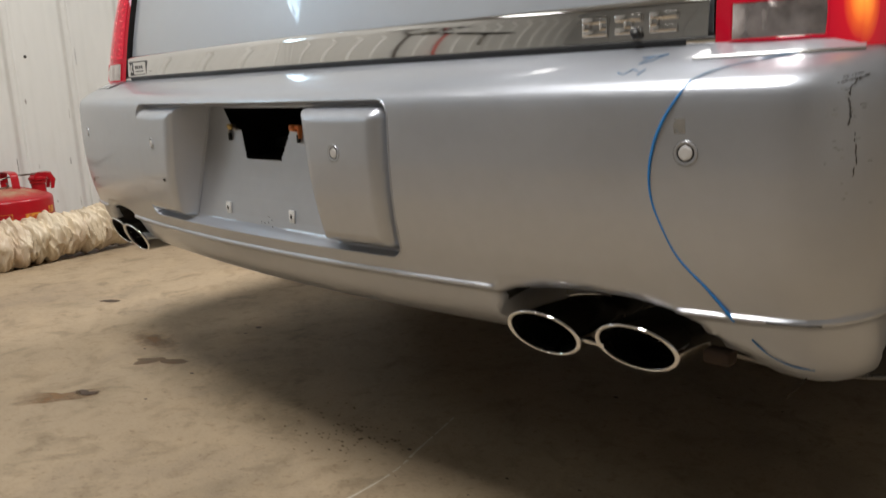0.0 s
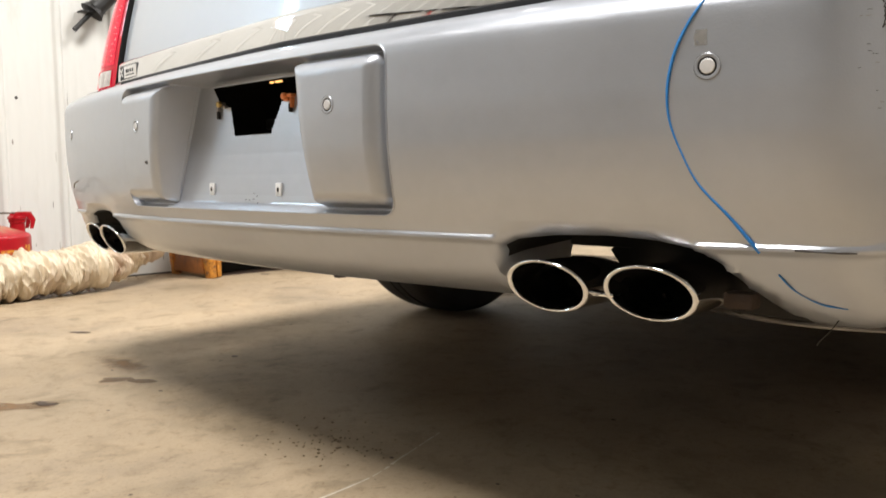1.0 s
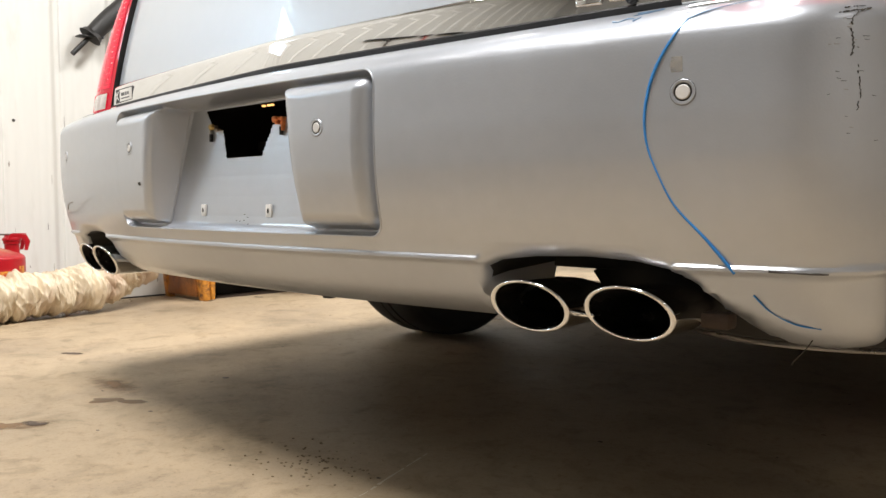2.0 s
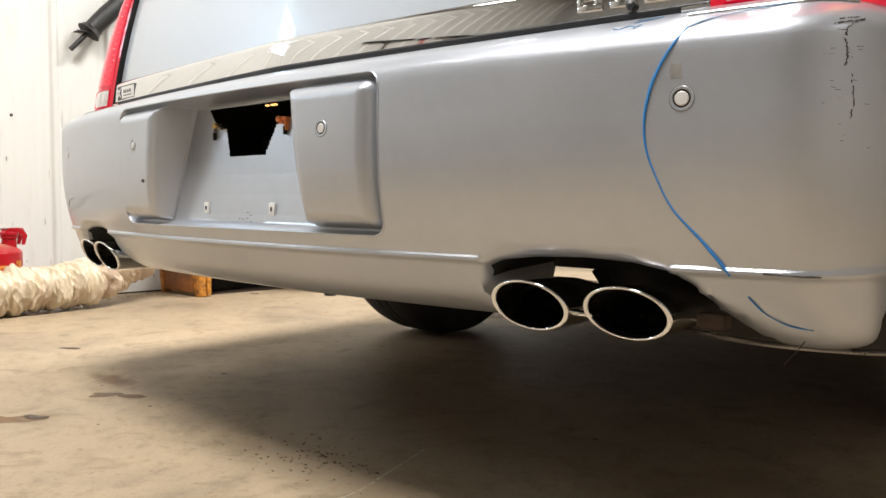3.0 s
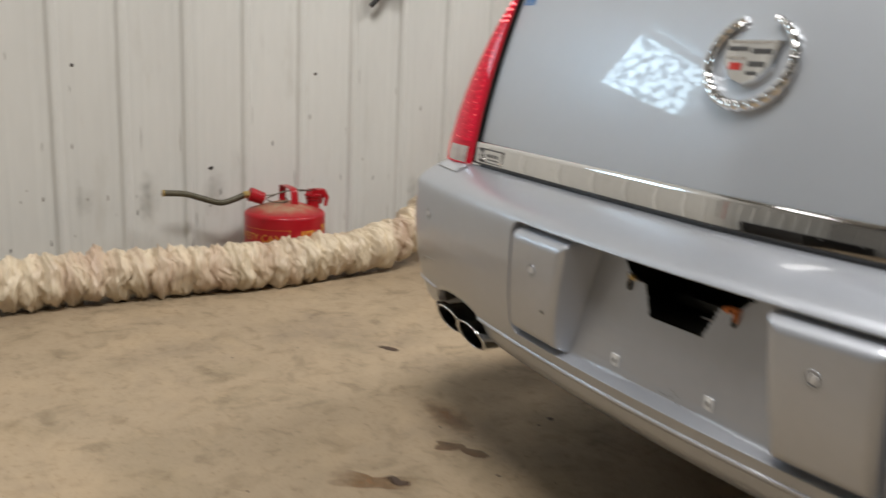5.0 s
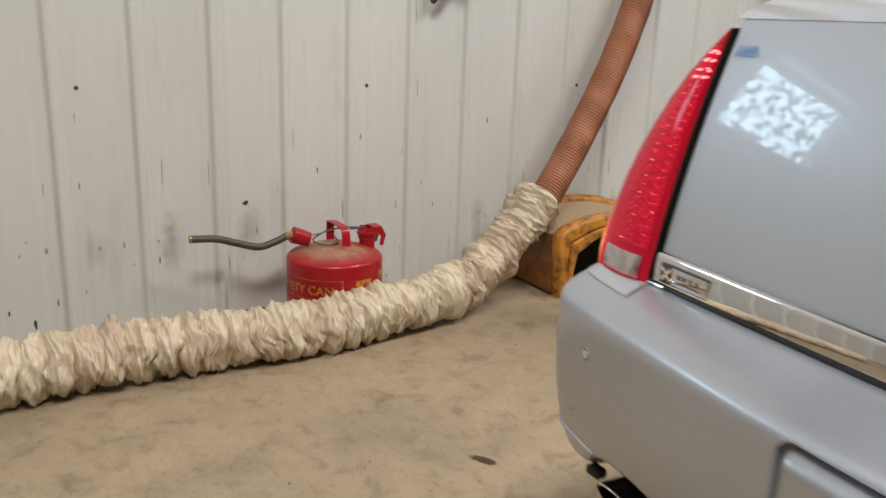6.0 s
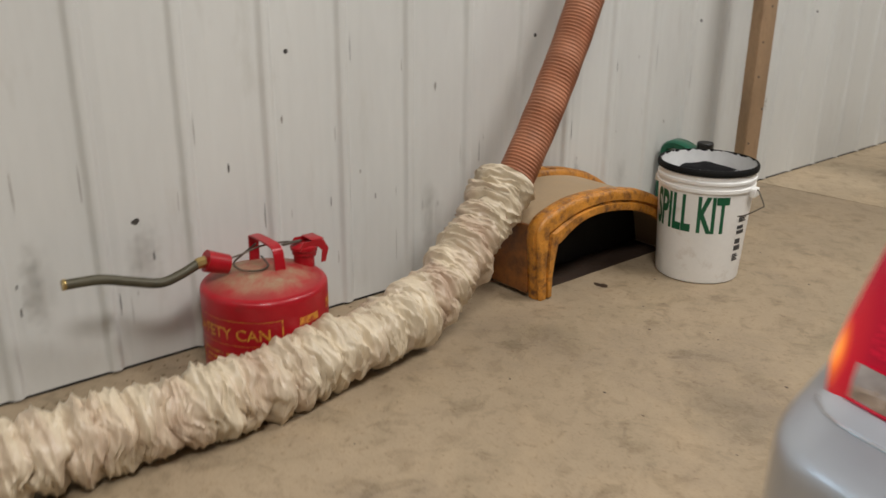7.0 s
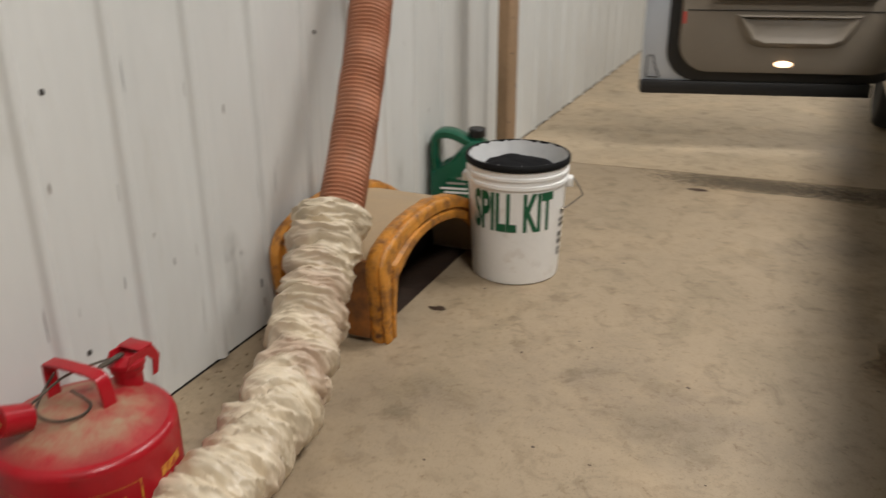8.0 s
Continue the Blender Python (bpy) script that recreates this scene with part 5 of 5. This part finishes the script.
# ---- things along the wall ----
def make_hose():
    root = thing("exhaust_hose", pose(-2.03, 0, 0), "terracotta exhaust hose in a wrinkled cream plastic sleeve", "hose")
    off = Vector((2.03, 0, 0))
    path = curve_points([Vector(p) + off for p in ((-2.10, -2.2, 0.09), (-2.06, -1.4, 0.088), (-2.045, -0.75, 0.088), (-2.055, -0.4, 0.087), (-2.03, 0.0, 0.086), (-2.045, 0.3, 0.088), (-2.085, 0.55, 0.097), (-2.14, 0.76, 0.14), (-2.19, 0.92, 0.235), (-2.222, 1.058, 0.351))], 1500)
    length = sum((b_ - a_).length for a_, b_ in zip(path, path[1:]))

    def wrinkle(s, a):
        d = s * length
        ca, sa = math.cos(a), math.sin(a)
        warp = 0.034 * noise.noise(Vector((d * 7, ca * 0.9, sa * 0.9))) + 0.014 * noise.noise(Vector((d * 19, ca * 2.0 + 4, sa * 2.0))) + 0.010 * math.sin(a + d * 3)
        e = d + warp
        pitch = e / 0.066 + 0.35 * noise.noise(Vector((d * 4.0, 5, 1)))
        puff = abs(math.sin(pitch * math.pi)) ** 0.75
        loose = 0.75 + 0.9 * noise.noise(Vector((math.floor(pitch) * 3.7, ca * 0.9, sa * 0.9 + 3)))
        sub = abs(math.sin(pitch * math.pi * 3 + 1.6 * noise.noise(Vector((d * 9, ca * 0.7, sa * 0.7 + 8))))) ** 0.8
        fold = 1 - 2.4 * abs(noise.noise(Vector((d * 62, ca * 0.55 + 2, sa * 0.55))))
        crease = 1 - 2.2 * abs(noise.noise(Vector((d * 30 + 0.8 * math.sin(a), ca * 0.8 + 6, sa * 0.8))))
        pleat = 1 - 2.6 * abs(noise.noise(Vector((e * 88, ca * 0.7 + 11, sa * 0.7))))
        nip = 1 - 3.2 * abs(noise.noise(Vector((e * 50, ca * 0.8 + 1, sa * 0.8 + 21))))
        where = step(-0.25, 0.35, noise.noise(Vector((d * 11, ca * 0.9, sa * 0.9 + 9))))
        return (0.058 + 0.009 * step(0.93, 0.985, s) + 0.022 * puff * max(loose, 0.3) + 0.0050 * sub * where + 0.0055 * max(fold, 0) ** 1.6 + 0.0085 * max(crease, 0) ** 1.8 + 0.0060 * max(pleat, 0) ** 1.3 - 0.0045 * max(nip, 0) ** 3
                + 0.006 * noise.noise(Vector((d * 8, ca, sa))))
    part("sleeve", tube(path, wrinkle, 96, False), CLOTH, root, "wrinkled cream plastic sleeve with tape", 60)
    up = curve_points([Vector(p) + off for p in ((-2.19, 0.970, 0.26), (-2.218, 1.101, 0.385), (-2.256, 1.281, 0.62), (-2.296, 1.436, 0.85), (-2.335, 1.586, 1.15), (-2.345, 1.726, 1.6), (-2.345, 1.806, 2.2), (-2.34, 1.806, 3.0), (-2.34, 1.806, 3.89))], 1700)
    ln = sum((b_ - a_).length for a_, b_ in zip(up, up[1:]))
    part("inner_hose", tube(up, lambda s, a: 0.0555 + (0.0024 + 0.0005 * math.sin(s * ln * 41)) * math.sin(s * ln * 2 * math.pi / 0.0112 + a + 0.35 * math.sin(s * ln * 23)) + 0.0004 * math.sin(s * ln * 57 + a) + 0.0003 * math.sin(s * ln * 19), 28, False), TERRA, root, "ribbed terracotta hose", 60)
    return root


make_hose()


def make_can():
    root = thing("safety_can", pose(-2.265, 0.275, 0), "dusty red steel fuel can with yellow lettering and spout", "fuel can")
    R = 0.155
    body = part("body", lathe([(0, 0), (R - 0.004, 0), (R, 0.004), (R, 0.214), (R - 0.001, 0.2195), (R - 0.004, 0.2245), (R - 0.010, 0.2285), (R - 0.014, 0.2302)], 72), REDPAINT, root, "red enamelled can body")
    part("top", lathe([(R - 0.014, 0.2302), (R - 0.020, 0.2325), (R - 0.030, 0.236), (R - 0.055, 0.245), (R - 0.085, 0.254), (0.05, 0.260), (0.02, 0.263), (0, 0.264)], 72), DUSTY, root, "dust-covered red can top")
    part("lettering", wrap(lettering("SAFETY CAN", 0.040, 0.0007), lambda z: R + 0.0008, -66, 0.132), YELLOW, body, "yellow words on the can")
    for z in (0.116, 0.178):
        part("print_line", lathe([(R + 0.0006, z), (R + 0.0008, z + 0.0016)], 60, a0=-118, a1=-14), YELLOW, body)
    for a in (-14, -118):
        part("print_line", lathe([(R + 0.0007, 0.116), (R + 0.0007, 0.1805)], 2, a0=a - 0.7, a1=a + 0.7), YELLOW, body)
    for z in (0.088, 0.072, 0.056):
        for a0, a1 in ((-128, -100), (-96, -70), (-64, -30)):
            part("small_print", lathe([(R + 0.0006, z), (R + 0.0006, z + 0.006)], 14, a0=a0 + 4 * math.sin(z * 900), a1=a1), YELLOW, body)
    part("caution_label", lathe([(R + 0.0008, 0.156), (R + 0.0008, 0.175)], 10, a0=2, a1=24), YELLOW, body, "plain yellow label")
    part("caution_label", lathe([(R + 0.0008, 0.164), (R + 0.0008, 0.189)], 10, a0=40, a1=54), YELLOW, body, "plain yellow label")
    # swing handle: flat strap bent over
    h = curve_points([(-0.085, 0.02, 0.246), (-0.088, 0.022, 0.304), (-0.080, 0.022, 0.317), (0.0, 0.022, 0.319), (0.032, 0.022, 0.313), (0.042, 0.022, 0.294), (0.048, 0.022, 0.254)], 40)
    bm = bmesh.new()
    rows = [[bm.verts.new(p + Vector((0, o, 0))) for o in (-0.0135, -0.010, 0.010, 0.0135)] for p in h]
    for p, q in zip(rows, rows[1:]):
        for j in range(3):
            bm.faces.new((p[j], q[j], q[j + 1], p[j + 1]))
    part("handle", solid(bm, 0.004), REDPAINT, root, "red strap handle")
    part("filler_neck", lathe([(0.026, 0.242), (0.026, 0.285), (0.03, 0.287), (0.03, 0.30), (0, 0.304)], 24, Matrix.Translation((-0.005, 0.118, -0.020))), REDPAINT, root)
    part("cap_cover", lathe([(0.0, 0.316), (0.024, 0.314), (0.033, 0.308), (0.034, 0.300), (0.030, 0.298)], 24, Matrix.Translation((-0.005, 0.118, -0.020))), REDPAINT, root, "red spring cap")
    for o in (-0.024, 0.024):
        side = bmesh.new()
        out_ = [(0.098, 0.302), (0.112, 0.325), (0.168, 0.322), (0.182, 0.296), (0.172, 0.262), (0.160, 0.262), (0.164, 0.292), (0.150, 0.308), (0.120, 0.310)]
        side.faces.new([side.verts.new((-0.005 + o, y_ - 0.007, z_ - 0.020)) for y_, z_ in out_])
        part("cap_bracket", solid(side, 0.003), REDPAINT, root, "bent red bracket over the cap")
    part("cap_bridge", box((0.052, 0.034, 0.003), (-0.005, 0.145, 0.3045), 0.001), REDPAINT, root)
    part("cap_spring", tube([Vector((-0.005 + 0.008 * math.cos(t_ * 1.2), 0.143 + 0.008 * math.sin(t_ * 1.2), 0.283 + 0.0009 * t_)) for t_ in range(22)], 0.0014, 6), WIRE, root)
    part("cap_lever", box((0.012, 0.055, 0.005), (-0.005, 0.085, 0.302), 0.002), WIRE, root, "dark steel lever")
    part("bail_wire", tube(curve_points([(-0.080, 0.025, 0.292), (-0.062, -0.02, 0.280), (-0.035, -0.06, 0.272), (0.010, -0.062, 0.268), (0.034, -0.030, 0.267), (0.022, 0.002, 0.269), (-0.030, 0.012, 0.275)], 50), 0.0026, 8), WIRE, root, "bent steel wire")
    part("lever_wire", tube(curve_points([(0, 0.10, 0.302), (-0.02, 0.07, 0.303), (-0.05, 0.02, 0.294), (-0.055, -0.03, 0.282), (-0.04, -0.09, 0.284)], 30), 0.0024, 8), WIRE, root)
    col = [Vector((-0.038, -0.075, 0.272)), Vector((-0.042, -0.128, 0.292))]
    part("spout_collar", tube([col[0].lerp(col[1], i / 6) for i in range(7)], lambda s, a: 0.024 + 0.003 * s, 24), REDPAINT, root, "red spout collar")
    nut = [Vector((-0.042, -0.128, 0.292)), Vector((-0.044, -0.150, 0.288))]
    part("spout_nut", tube([nut[0].lerp(nut[1], i / 3) for i in range(4)], 0.014, 8), BRASS, root, "brass spout nut")
    part("spout", tube(curve_points([(-0.044, -0.148, 0.288), (-0.045, -0.19, 0.272), (-0.048, -0.24, 0.262), (-0.052, -0.31, 0.282), (-0.056, -0.37, 0.300), (-0.058, -0.445, 0.306)], 60), lambda s, a: 0.0115 + 0.0005 * math.sin(s * 200), 18), OLIVE, root, "grimy flexible metal spout")
    part("spout_mouth", tube([Vector((-0.058, -0.443, 0.306)), Vector((-0.058, -0.449, 0.3065))], 0.0125, 18), BRASS, root)
    return root


make_can()


def make_fender():
    """Half-barrel mudguard lying on the floor: sheet, two rolled rims, a flat end."""
    root = thing("mudguard", pose(-2.26, 1.09, 0), "worn orange steel mudguard with rusty rolled rims", "mudguard")
    sec = curve_points([(0, 0.012, 0.002), (0, 0.0, 0.10), (0, -0.008, 0.205), (0, 0.002, 0.238), (0, 0.034, 0.258), (0, 0.12, 0.280), (0, 0.23, 0.287), (0, 0.34, 0.280), (0, 0.46, 0.255), (0, 0.57, 0.21), (0, 0.66, 0.14), (0, 0.70, 0.002)], 70)
    bm = sheet(lambda p, x: Vector((x, p.y, p.z)), sec, [-0.15 + 0.29 * i / 8 for i in range(9)])
    part("sheet", solid(bm, 0.004), DUSTPAN, root, "dusty curved sheet", 50)

    def rim(name, x0, w, h, flange):
        prof = [(-w / 2, -0.004), (-w / 2, h * 0.5), (-w * 0.42, h * 0.9), (-w * 0.1, h), (w * 0.12, h * 0.9), (w * 0.20, h * 0.3), (w * 0.27, h * 0.3), (w * 0.34, h * 0.8), (w * 0.46, h * 0.55), (w * 0.52, -0.004), (w * 0.52, -flange * 0.40), (w * 0.34, -flange * 0.46), (w * 0.34, -flange * 0.54), (w * 0.55, -flange * 0.60), (w * 0.57, -flange * 0.80), (w * 0.50, -flange), (w * 0.1, -flange - 0.002)]
        b = bmesh.new()
        rows = []
        for i, p in enumerate(sec):
            d = (sec[min(i + 1, 69)] - sec[max(i - 1, 0)]).normalized()
            nrm = Vector((0, -d.z, d.y))
            web = (1 + 0.75 * math.exp(-((i - 17) / 8) ** 2)) * (0.72 + 0.28 * min(i / 9, 1))
            worn = 0.0035 * noise.noise(Vector((i * 0.35, x0 * 30, 2)))
            rows.append([b.verts.new(Vector((x0 + a, 0, 0)) + p + nrm * (c * web if c < -0.005 else c + worn)) for a, c in prof])
        for p, q in zip(rows, rows[1:]):
            for j in range(len(prof) - 1):
                b.faces.new((p[j], q[j], q[j + 1], p[j + 1]))
        part(name, b, ORANGE, root, "rolled orange rim, rust-flecked", 50)
    rim("front_rim", 0.135, 0.050, 0.011, 0.056)
    rim("rear_rim", -0.14, 0.05, 0.024, 0.02)
    # flat near-black plate added across the arch, standing for the shade inside
    bm = bmesh.new()
    bm.faces.new([bm.verts.new((-0.02, p.y * 0.97 + 0.01, p.z * 0.97)) for p in sec[::3]])
    part("shade_plate", bm, VOID, root, "near-black plate for the shade inside the mudguard")
    part("floor_sheet", box((0.22, 0.66, 0.002), (-0.01, 0.35, 0.0012)), RUST, root, "thin dark brown sheet under the mudguard")
    part("end_plate", box((0.25, 0.014, 0.215), (-0.01, -0.006, 0.125), 0.004), OLDORANGE, root, "flat orange end plate")
    return root


make_fender()


def make_bucket():
    root = thing("bucket", pose(-1.965, 1.693, 0), "white plastic spill kit bucket with black rim, open", "bucket")
    def rad(z):
        return 0.131 + 0.019 * z / 0.372
    body = part("body", lathe([(0, 0), (0.124, 0), (0.130, 0.004), (0.1315, 0.012), (rad(0.300), 0.300), (0.1520, 0.302), (0.1520, 0.312), (0.1485, 0.314), (0.1485, 0.326), (0.1530, 0.328), (0.1530, 0.336), (0.1490, 0.339), (0.1495, 0.352), (0.1465, 0.352), (0.140, 0.24), (0.12, 0.235), (0, 0.235)], 80), BUCKET, root, "white plastic bucket with ribs")
    part("rim_band", lathe([(0.1510, 0.354), (0.1550, 0.356), (0.1565, 0.363), (0.1555, 0.371), (0.1525, 0.375), (0.149, 0.375), (0.1475, 0.368), (0.1475, 0.354)], 80), RIMBLACK, root, "black rubber rim band")
    bm = lathe([(0.138, 0.300), (0.1435, 0.335), (0.1460, 0.366), (0.1462, 0.376)], 120)
    for v in bm.verts:
        if v.co.z > 0.36:
            a = math.atan2(v.co.y, v.co.x)
            v.co.z -= 0.020 * abs(noise.noise(Vector((math.cos(a) * 7, math.sin(a) * 7, 0.3)))) * (1 if v.co.z > 0.37 else 0.4)
            v.co.x *= 1 - 0.02 * noise.noise(Vector((a * 4, 1, 0)))
    part("liner", bm, CLIP, root, "white liner edge inside the rim")
    bm = sheet(lambda r, a: Vector((r * math.cos(a), r * math.sin(a), 0.349 - 0.055 * (r / 0.13) ** 5 + 0.010 * noise.noise(Vector((r * 18 * math.cos(a), r * 18 * math.sin(a), 0.7))) + 0.006 * math.sin(3 * a) * r / 0.14)), [0.001, 0.02, 0.045, 0.07, 0.095, 0.11, 0.12, 0.128, 0.134], [6.28318 * i / 36 for i in range(37)])
    part("bag", bm, DARKFILL, root, "black bag inside the bucket")
    part("lettering", wrap(lettering("SPILL KIT", 0.158, 0.0055), lambda z: rad(z) + 0.0012, -77, 0.178, 0.41), GREEN, body, "large green words on the bucket")
    for z0, z1, a0, a1 in ((0.205, 0.225, -7, 9), (0.165, 0.198, -8, 8), (0.110, 0.155, -8, 6), (0.075, 0.10, -8, 4)):
        n_ = 2 if z1 - z0 > 0.03 else 4
        for i in range(n_):
            za = z0 + (z1 - z0) * i / n_
            part("small_print", lathe([(rad(za) + 0.0009, za), (rad(za) + 0.0009, za + (z1 - z0) / n_ * 0.72)], 8, a0=a0, a1=a1 - 3 * (i % 2)), INK, body)
    part("handle_ear", box((0.02, 0.04, 0.028), (0, 0, 0), 0.004, m=pose(0, 0, 0.296, 0, 0, 12) @ Matrix.Translation((0.155, 0, 0))), BUCKET, root)
    part("handle_ear", box((0.02, 0.04, 0.028), (0, 0, 0), 0.004, m=pose(0, 0, 0.296, 0, 0, 192) @ Matrix.Translation((0.155, 0, 0))), BUCKET, root)
    part("wire_handle", tube(curve_points([(0.160, 0.03, 0.304), (0.170, 0.028, 0.302), (0.196, 0.02, 0.266), (0.194, 0.016, 0.260), (0.165, -0.02, 0.236), (0.148, -0.04, 0.230)], 36), 0.0022, 8), WIRE, root, "bent steel wire handle")
    return root


make_bucket()


def make_jug():
    root = thing("oil_jug", pose(-2.34, 2.14, 0, 0, 0, 12), "dark green plastic oil jug with black cap", "jug")
    # outline in x-z, with a handle opening
    bm = bmesh.new()
    def slab(pts_, hole_=None):
        f = [bm.verts.new((x, -0.05, z)) for x, z in pts_]
        b_ = [bm.verts.new((x, 0.05, z)) for x, z in pts_]
        n_ = len(pts_)
        bm.faces.new(f)
        bm.faces.new(b_[::-1])
        for i in range(n_):
            bm.faces.new((f[i], b_[i], b_[(i + 1) % n_], f[(i + 1) % n_]))
    slab([(-0.10, 0), (0.10, 0), (0.102, 0.16), (0.10, 0.262), (0.062, 0.275), (0.035, 0.262), (0.0, 0.225), (-0.03, 0.19), (-0.055, 0.16), (-0.10, 0.155)])
    bmesh.ops.bevel(bm, geom=bm.edges[:], offset=0.012, segments=3, profile=0.5, affect="EDGES")
    body = part("body", bm, JUG, root, "dark green plastic jug body", 50)
    grip = curve_points([(-0.084, 0, 0.12), (-0.085, 0, 0.24), (-0.080, 0, 0.276), (-0.055, 0, 0.290), (-0.015, 0, 0.286), (0.03, 0, 0.266), (0.06, 0, 0.25)], 30)
    bm = bmesh.new()
    rows = []
    for k, p in enumerate(grip):
        along = (grip[min(k + 1, len(grip) - 1)] - grip[max(k - 1, 0)]).normalized()
        out_ = Vector((-along.z, 0, along.x))
        rows.append([bm.verts.new(p + out_ * (0.0155 * c) + Vector((0, 0.040 * d, 0))) for c, d in ((-1, -0.72), (-0.6, -1), (0.6, -1), (1, -0.72), (1, 0.72), (0.6, 1), (-0.6, 1), (-1, 0.72))])
    for p, q in zip(rows, rows[1:]):
        for k in range(8):
            bm.faces.new((p[k], p[(k + 1) % 8], q[(k + 1) % 8], q[k]))
    bm.faces.new(rows[0][::-1])
    bm.faces.new(rows[-1])
    part("handle", bm, JUG, body, "", 50)
    part("neck", lathe([(0.026, 0.255), (0.026, 0.285)], 24, Matrix.Translation((0.066, 0, 0))), JUG, body)
    part("cap", lathe([(0.030, 0.282), (0.031, 0.284), (0.031, 0.308), (0.028, 0.312), (0, 0.312)], 24, Matrix.Translation((0.066, 0, 0))), BLACK, root, "black screw cap")
    for z, w, x in ((0.115, 0.07, 0.0), (0.095, 0.10, -0.01), (0.08, 0.09, 0.0), (0.135, 0.05, 0.03)):
        part("label_bar", box((w, 0.001, 0.008), (x, -0.0512, z)), CLIP if z < 0.1 else GREYSCUFF, body)
    return root


make_jug()

post = thing("timber_post", pose(-2.262, 2.425, 0), "bare brown timber post standing by the wall", "post")
part("post", box((0.046, 0.10, ROOM_Z - 0.002), (0, 0, ROOM_Z / 2), 0.003), WOOD, post)
for i in range(9):
    part("nail_head", lathe([(0, 0.002), (0.004, 0.0015), (0.005, 0)], 8, Matrix.Translation((0.023, random.Random(i).uniform(-0.04, 0.04), 0.15 + 0.13 * i)) @ pose(0, 0, 0, 0, 90, 0)), SCUFF, post)

# shock absorber hung on the wall
A, B = Vector((-2.40, 0.690, 1.025)), Vector((-2.40, 0.935, 1.285))
d = (B - A).normalized()
shock = thing("shock_absorber", Matrix.Translation(A), "black shock absorber strut hung on the wall", "car part")
part("rod", tube([d * t_ for t_ in (0, 0.05, 0.12)], 0.010, 14), BLACK, shock)
part("collar", tube([d * t_ for t_ in (0.108, 0.112, 0.125, 0.13)], lambda s, a: 0.045 - 0.012 * s + 0.006 * math.sin(a * 2), 20), BLACK, shock)
part("bracket", box((0.05, 0.10, 0.006), d * 0.105, 0.002, m=None), BLACK, shock)
part("strut", tube([d * (0.125 + 0.05 * i) for i in range(10)], lambda s, a: 0.034 + 0.004 * math.sin(s * 8), 22), BLACK, shock)


# long-handled tools hung on the white wall, and an added black box beside them
def make_wall_tool(name, y, head, length, colour, label):
    root = thing(name, pose(WALL_X + 0.045, y, 0), label, "broom")
    part("handle", tube([Vector((0, 0, 1.76 - length * i / 8)) for i in range(9)], 0.013, 12), colour, root)
    part("head", box((0.05, head, 0.055), (0, 0, 1.785), 0.012), BLACK, root, "black head")
    for w in (-1, 1):
        part("brace", tube([Vector((0, 0, 1.66)), Vector((0, w * min(head * 0.3, 0.10), 1.76))], 0.006, 8), BLACK, root)


make_wall_tool("push_broom", -2.98, 0.60, 1.35, RUST, "push broom with a dark brown handle hung head up")
make_wall_tool("squeegee", -3.42, 0.12, 1.35, REDDOT, "small squeegee with a red handle hung head up")
make_wall_tool("floor_squeegee", -3.98, 0.80, 0.55, WIRE, "wide black floor squeegee with a short grey handle")
# unseen low black boxes, added to darken what the chrome strip reflects
chest = thing("storage_chest", pose(-2.10, -4.45, 0, 0, 0, 90), "low black box added to darken the chrome reflection", "chest", "black chests along the walls")
part("body", box((1.20, 0.50, 0.42), (0, 0, 0.211), 0.015), BLACK, chest)
part("lid", box((1.22, 0.52, 0.05), (0, 0, 0.446), 0.012), BLACK, chest)
for cx in (-0.35, 0.35):
    part("latch", box((0.05, 0.012, 0.09), (cx, -0.256, 0.40), 0.003), ALLOY, chest, "bare metal latch on the added box")
for cx in (-1.05, 0.25, 1.55, 2.85):
    copy_thing(chest, pose(cx, ROOM_Y0 + 0.34, 0, 0, 0, 180))
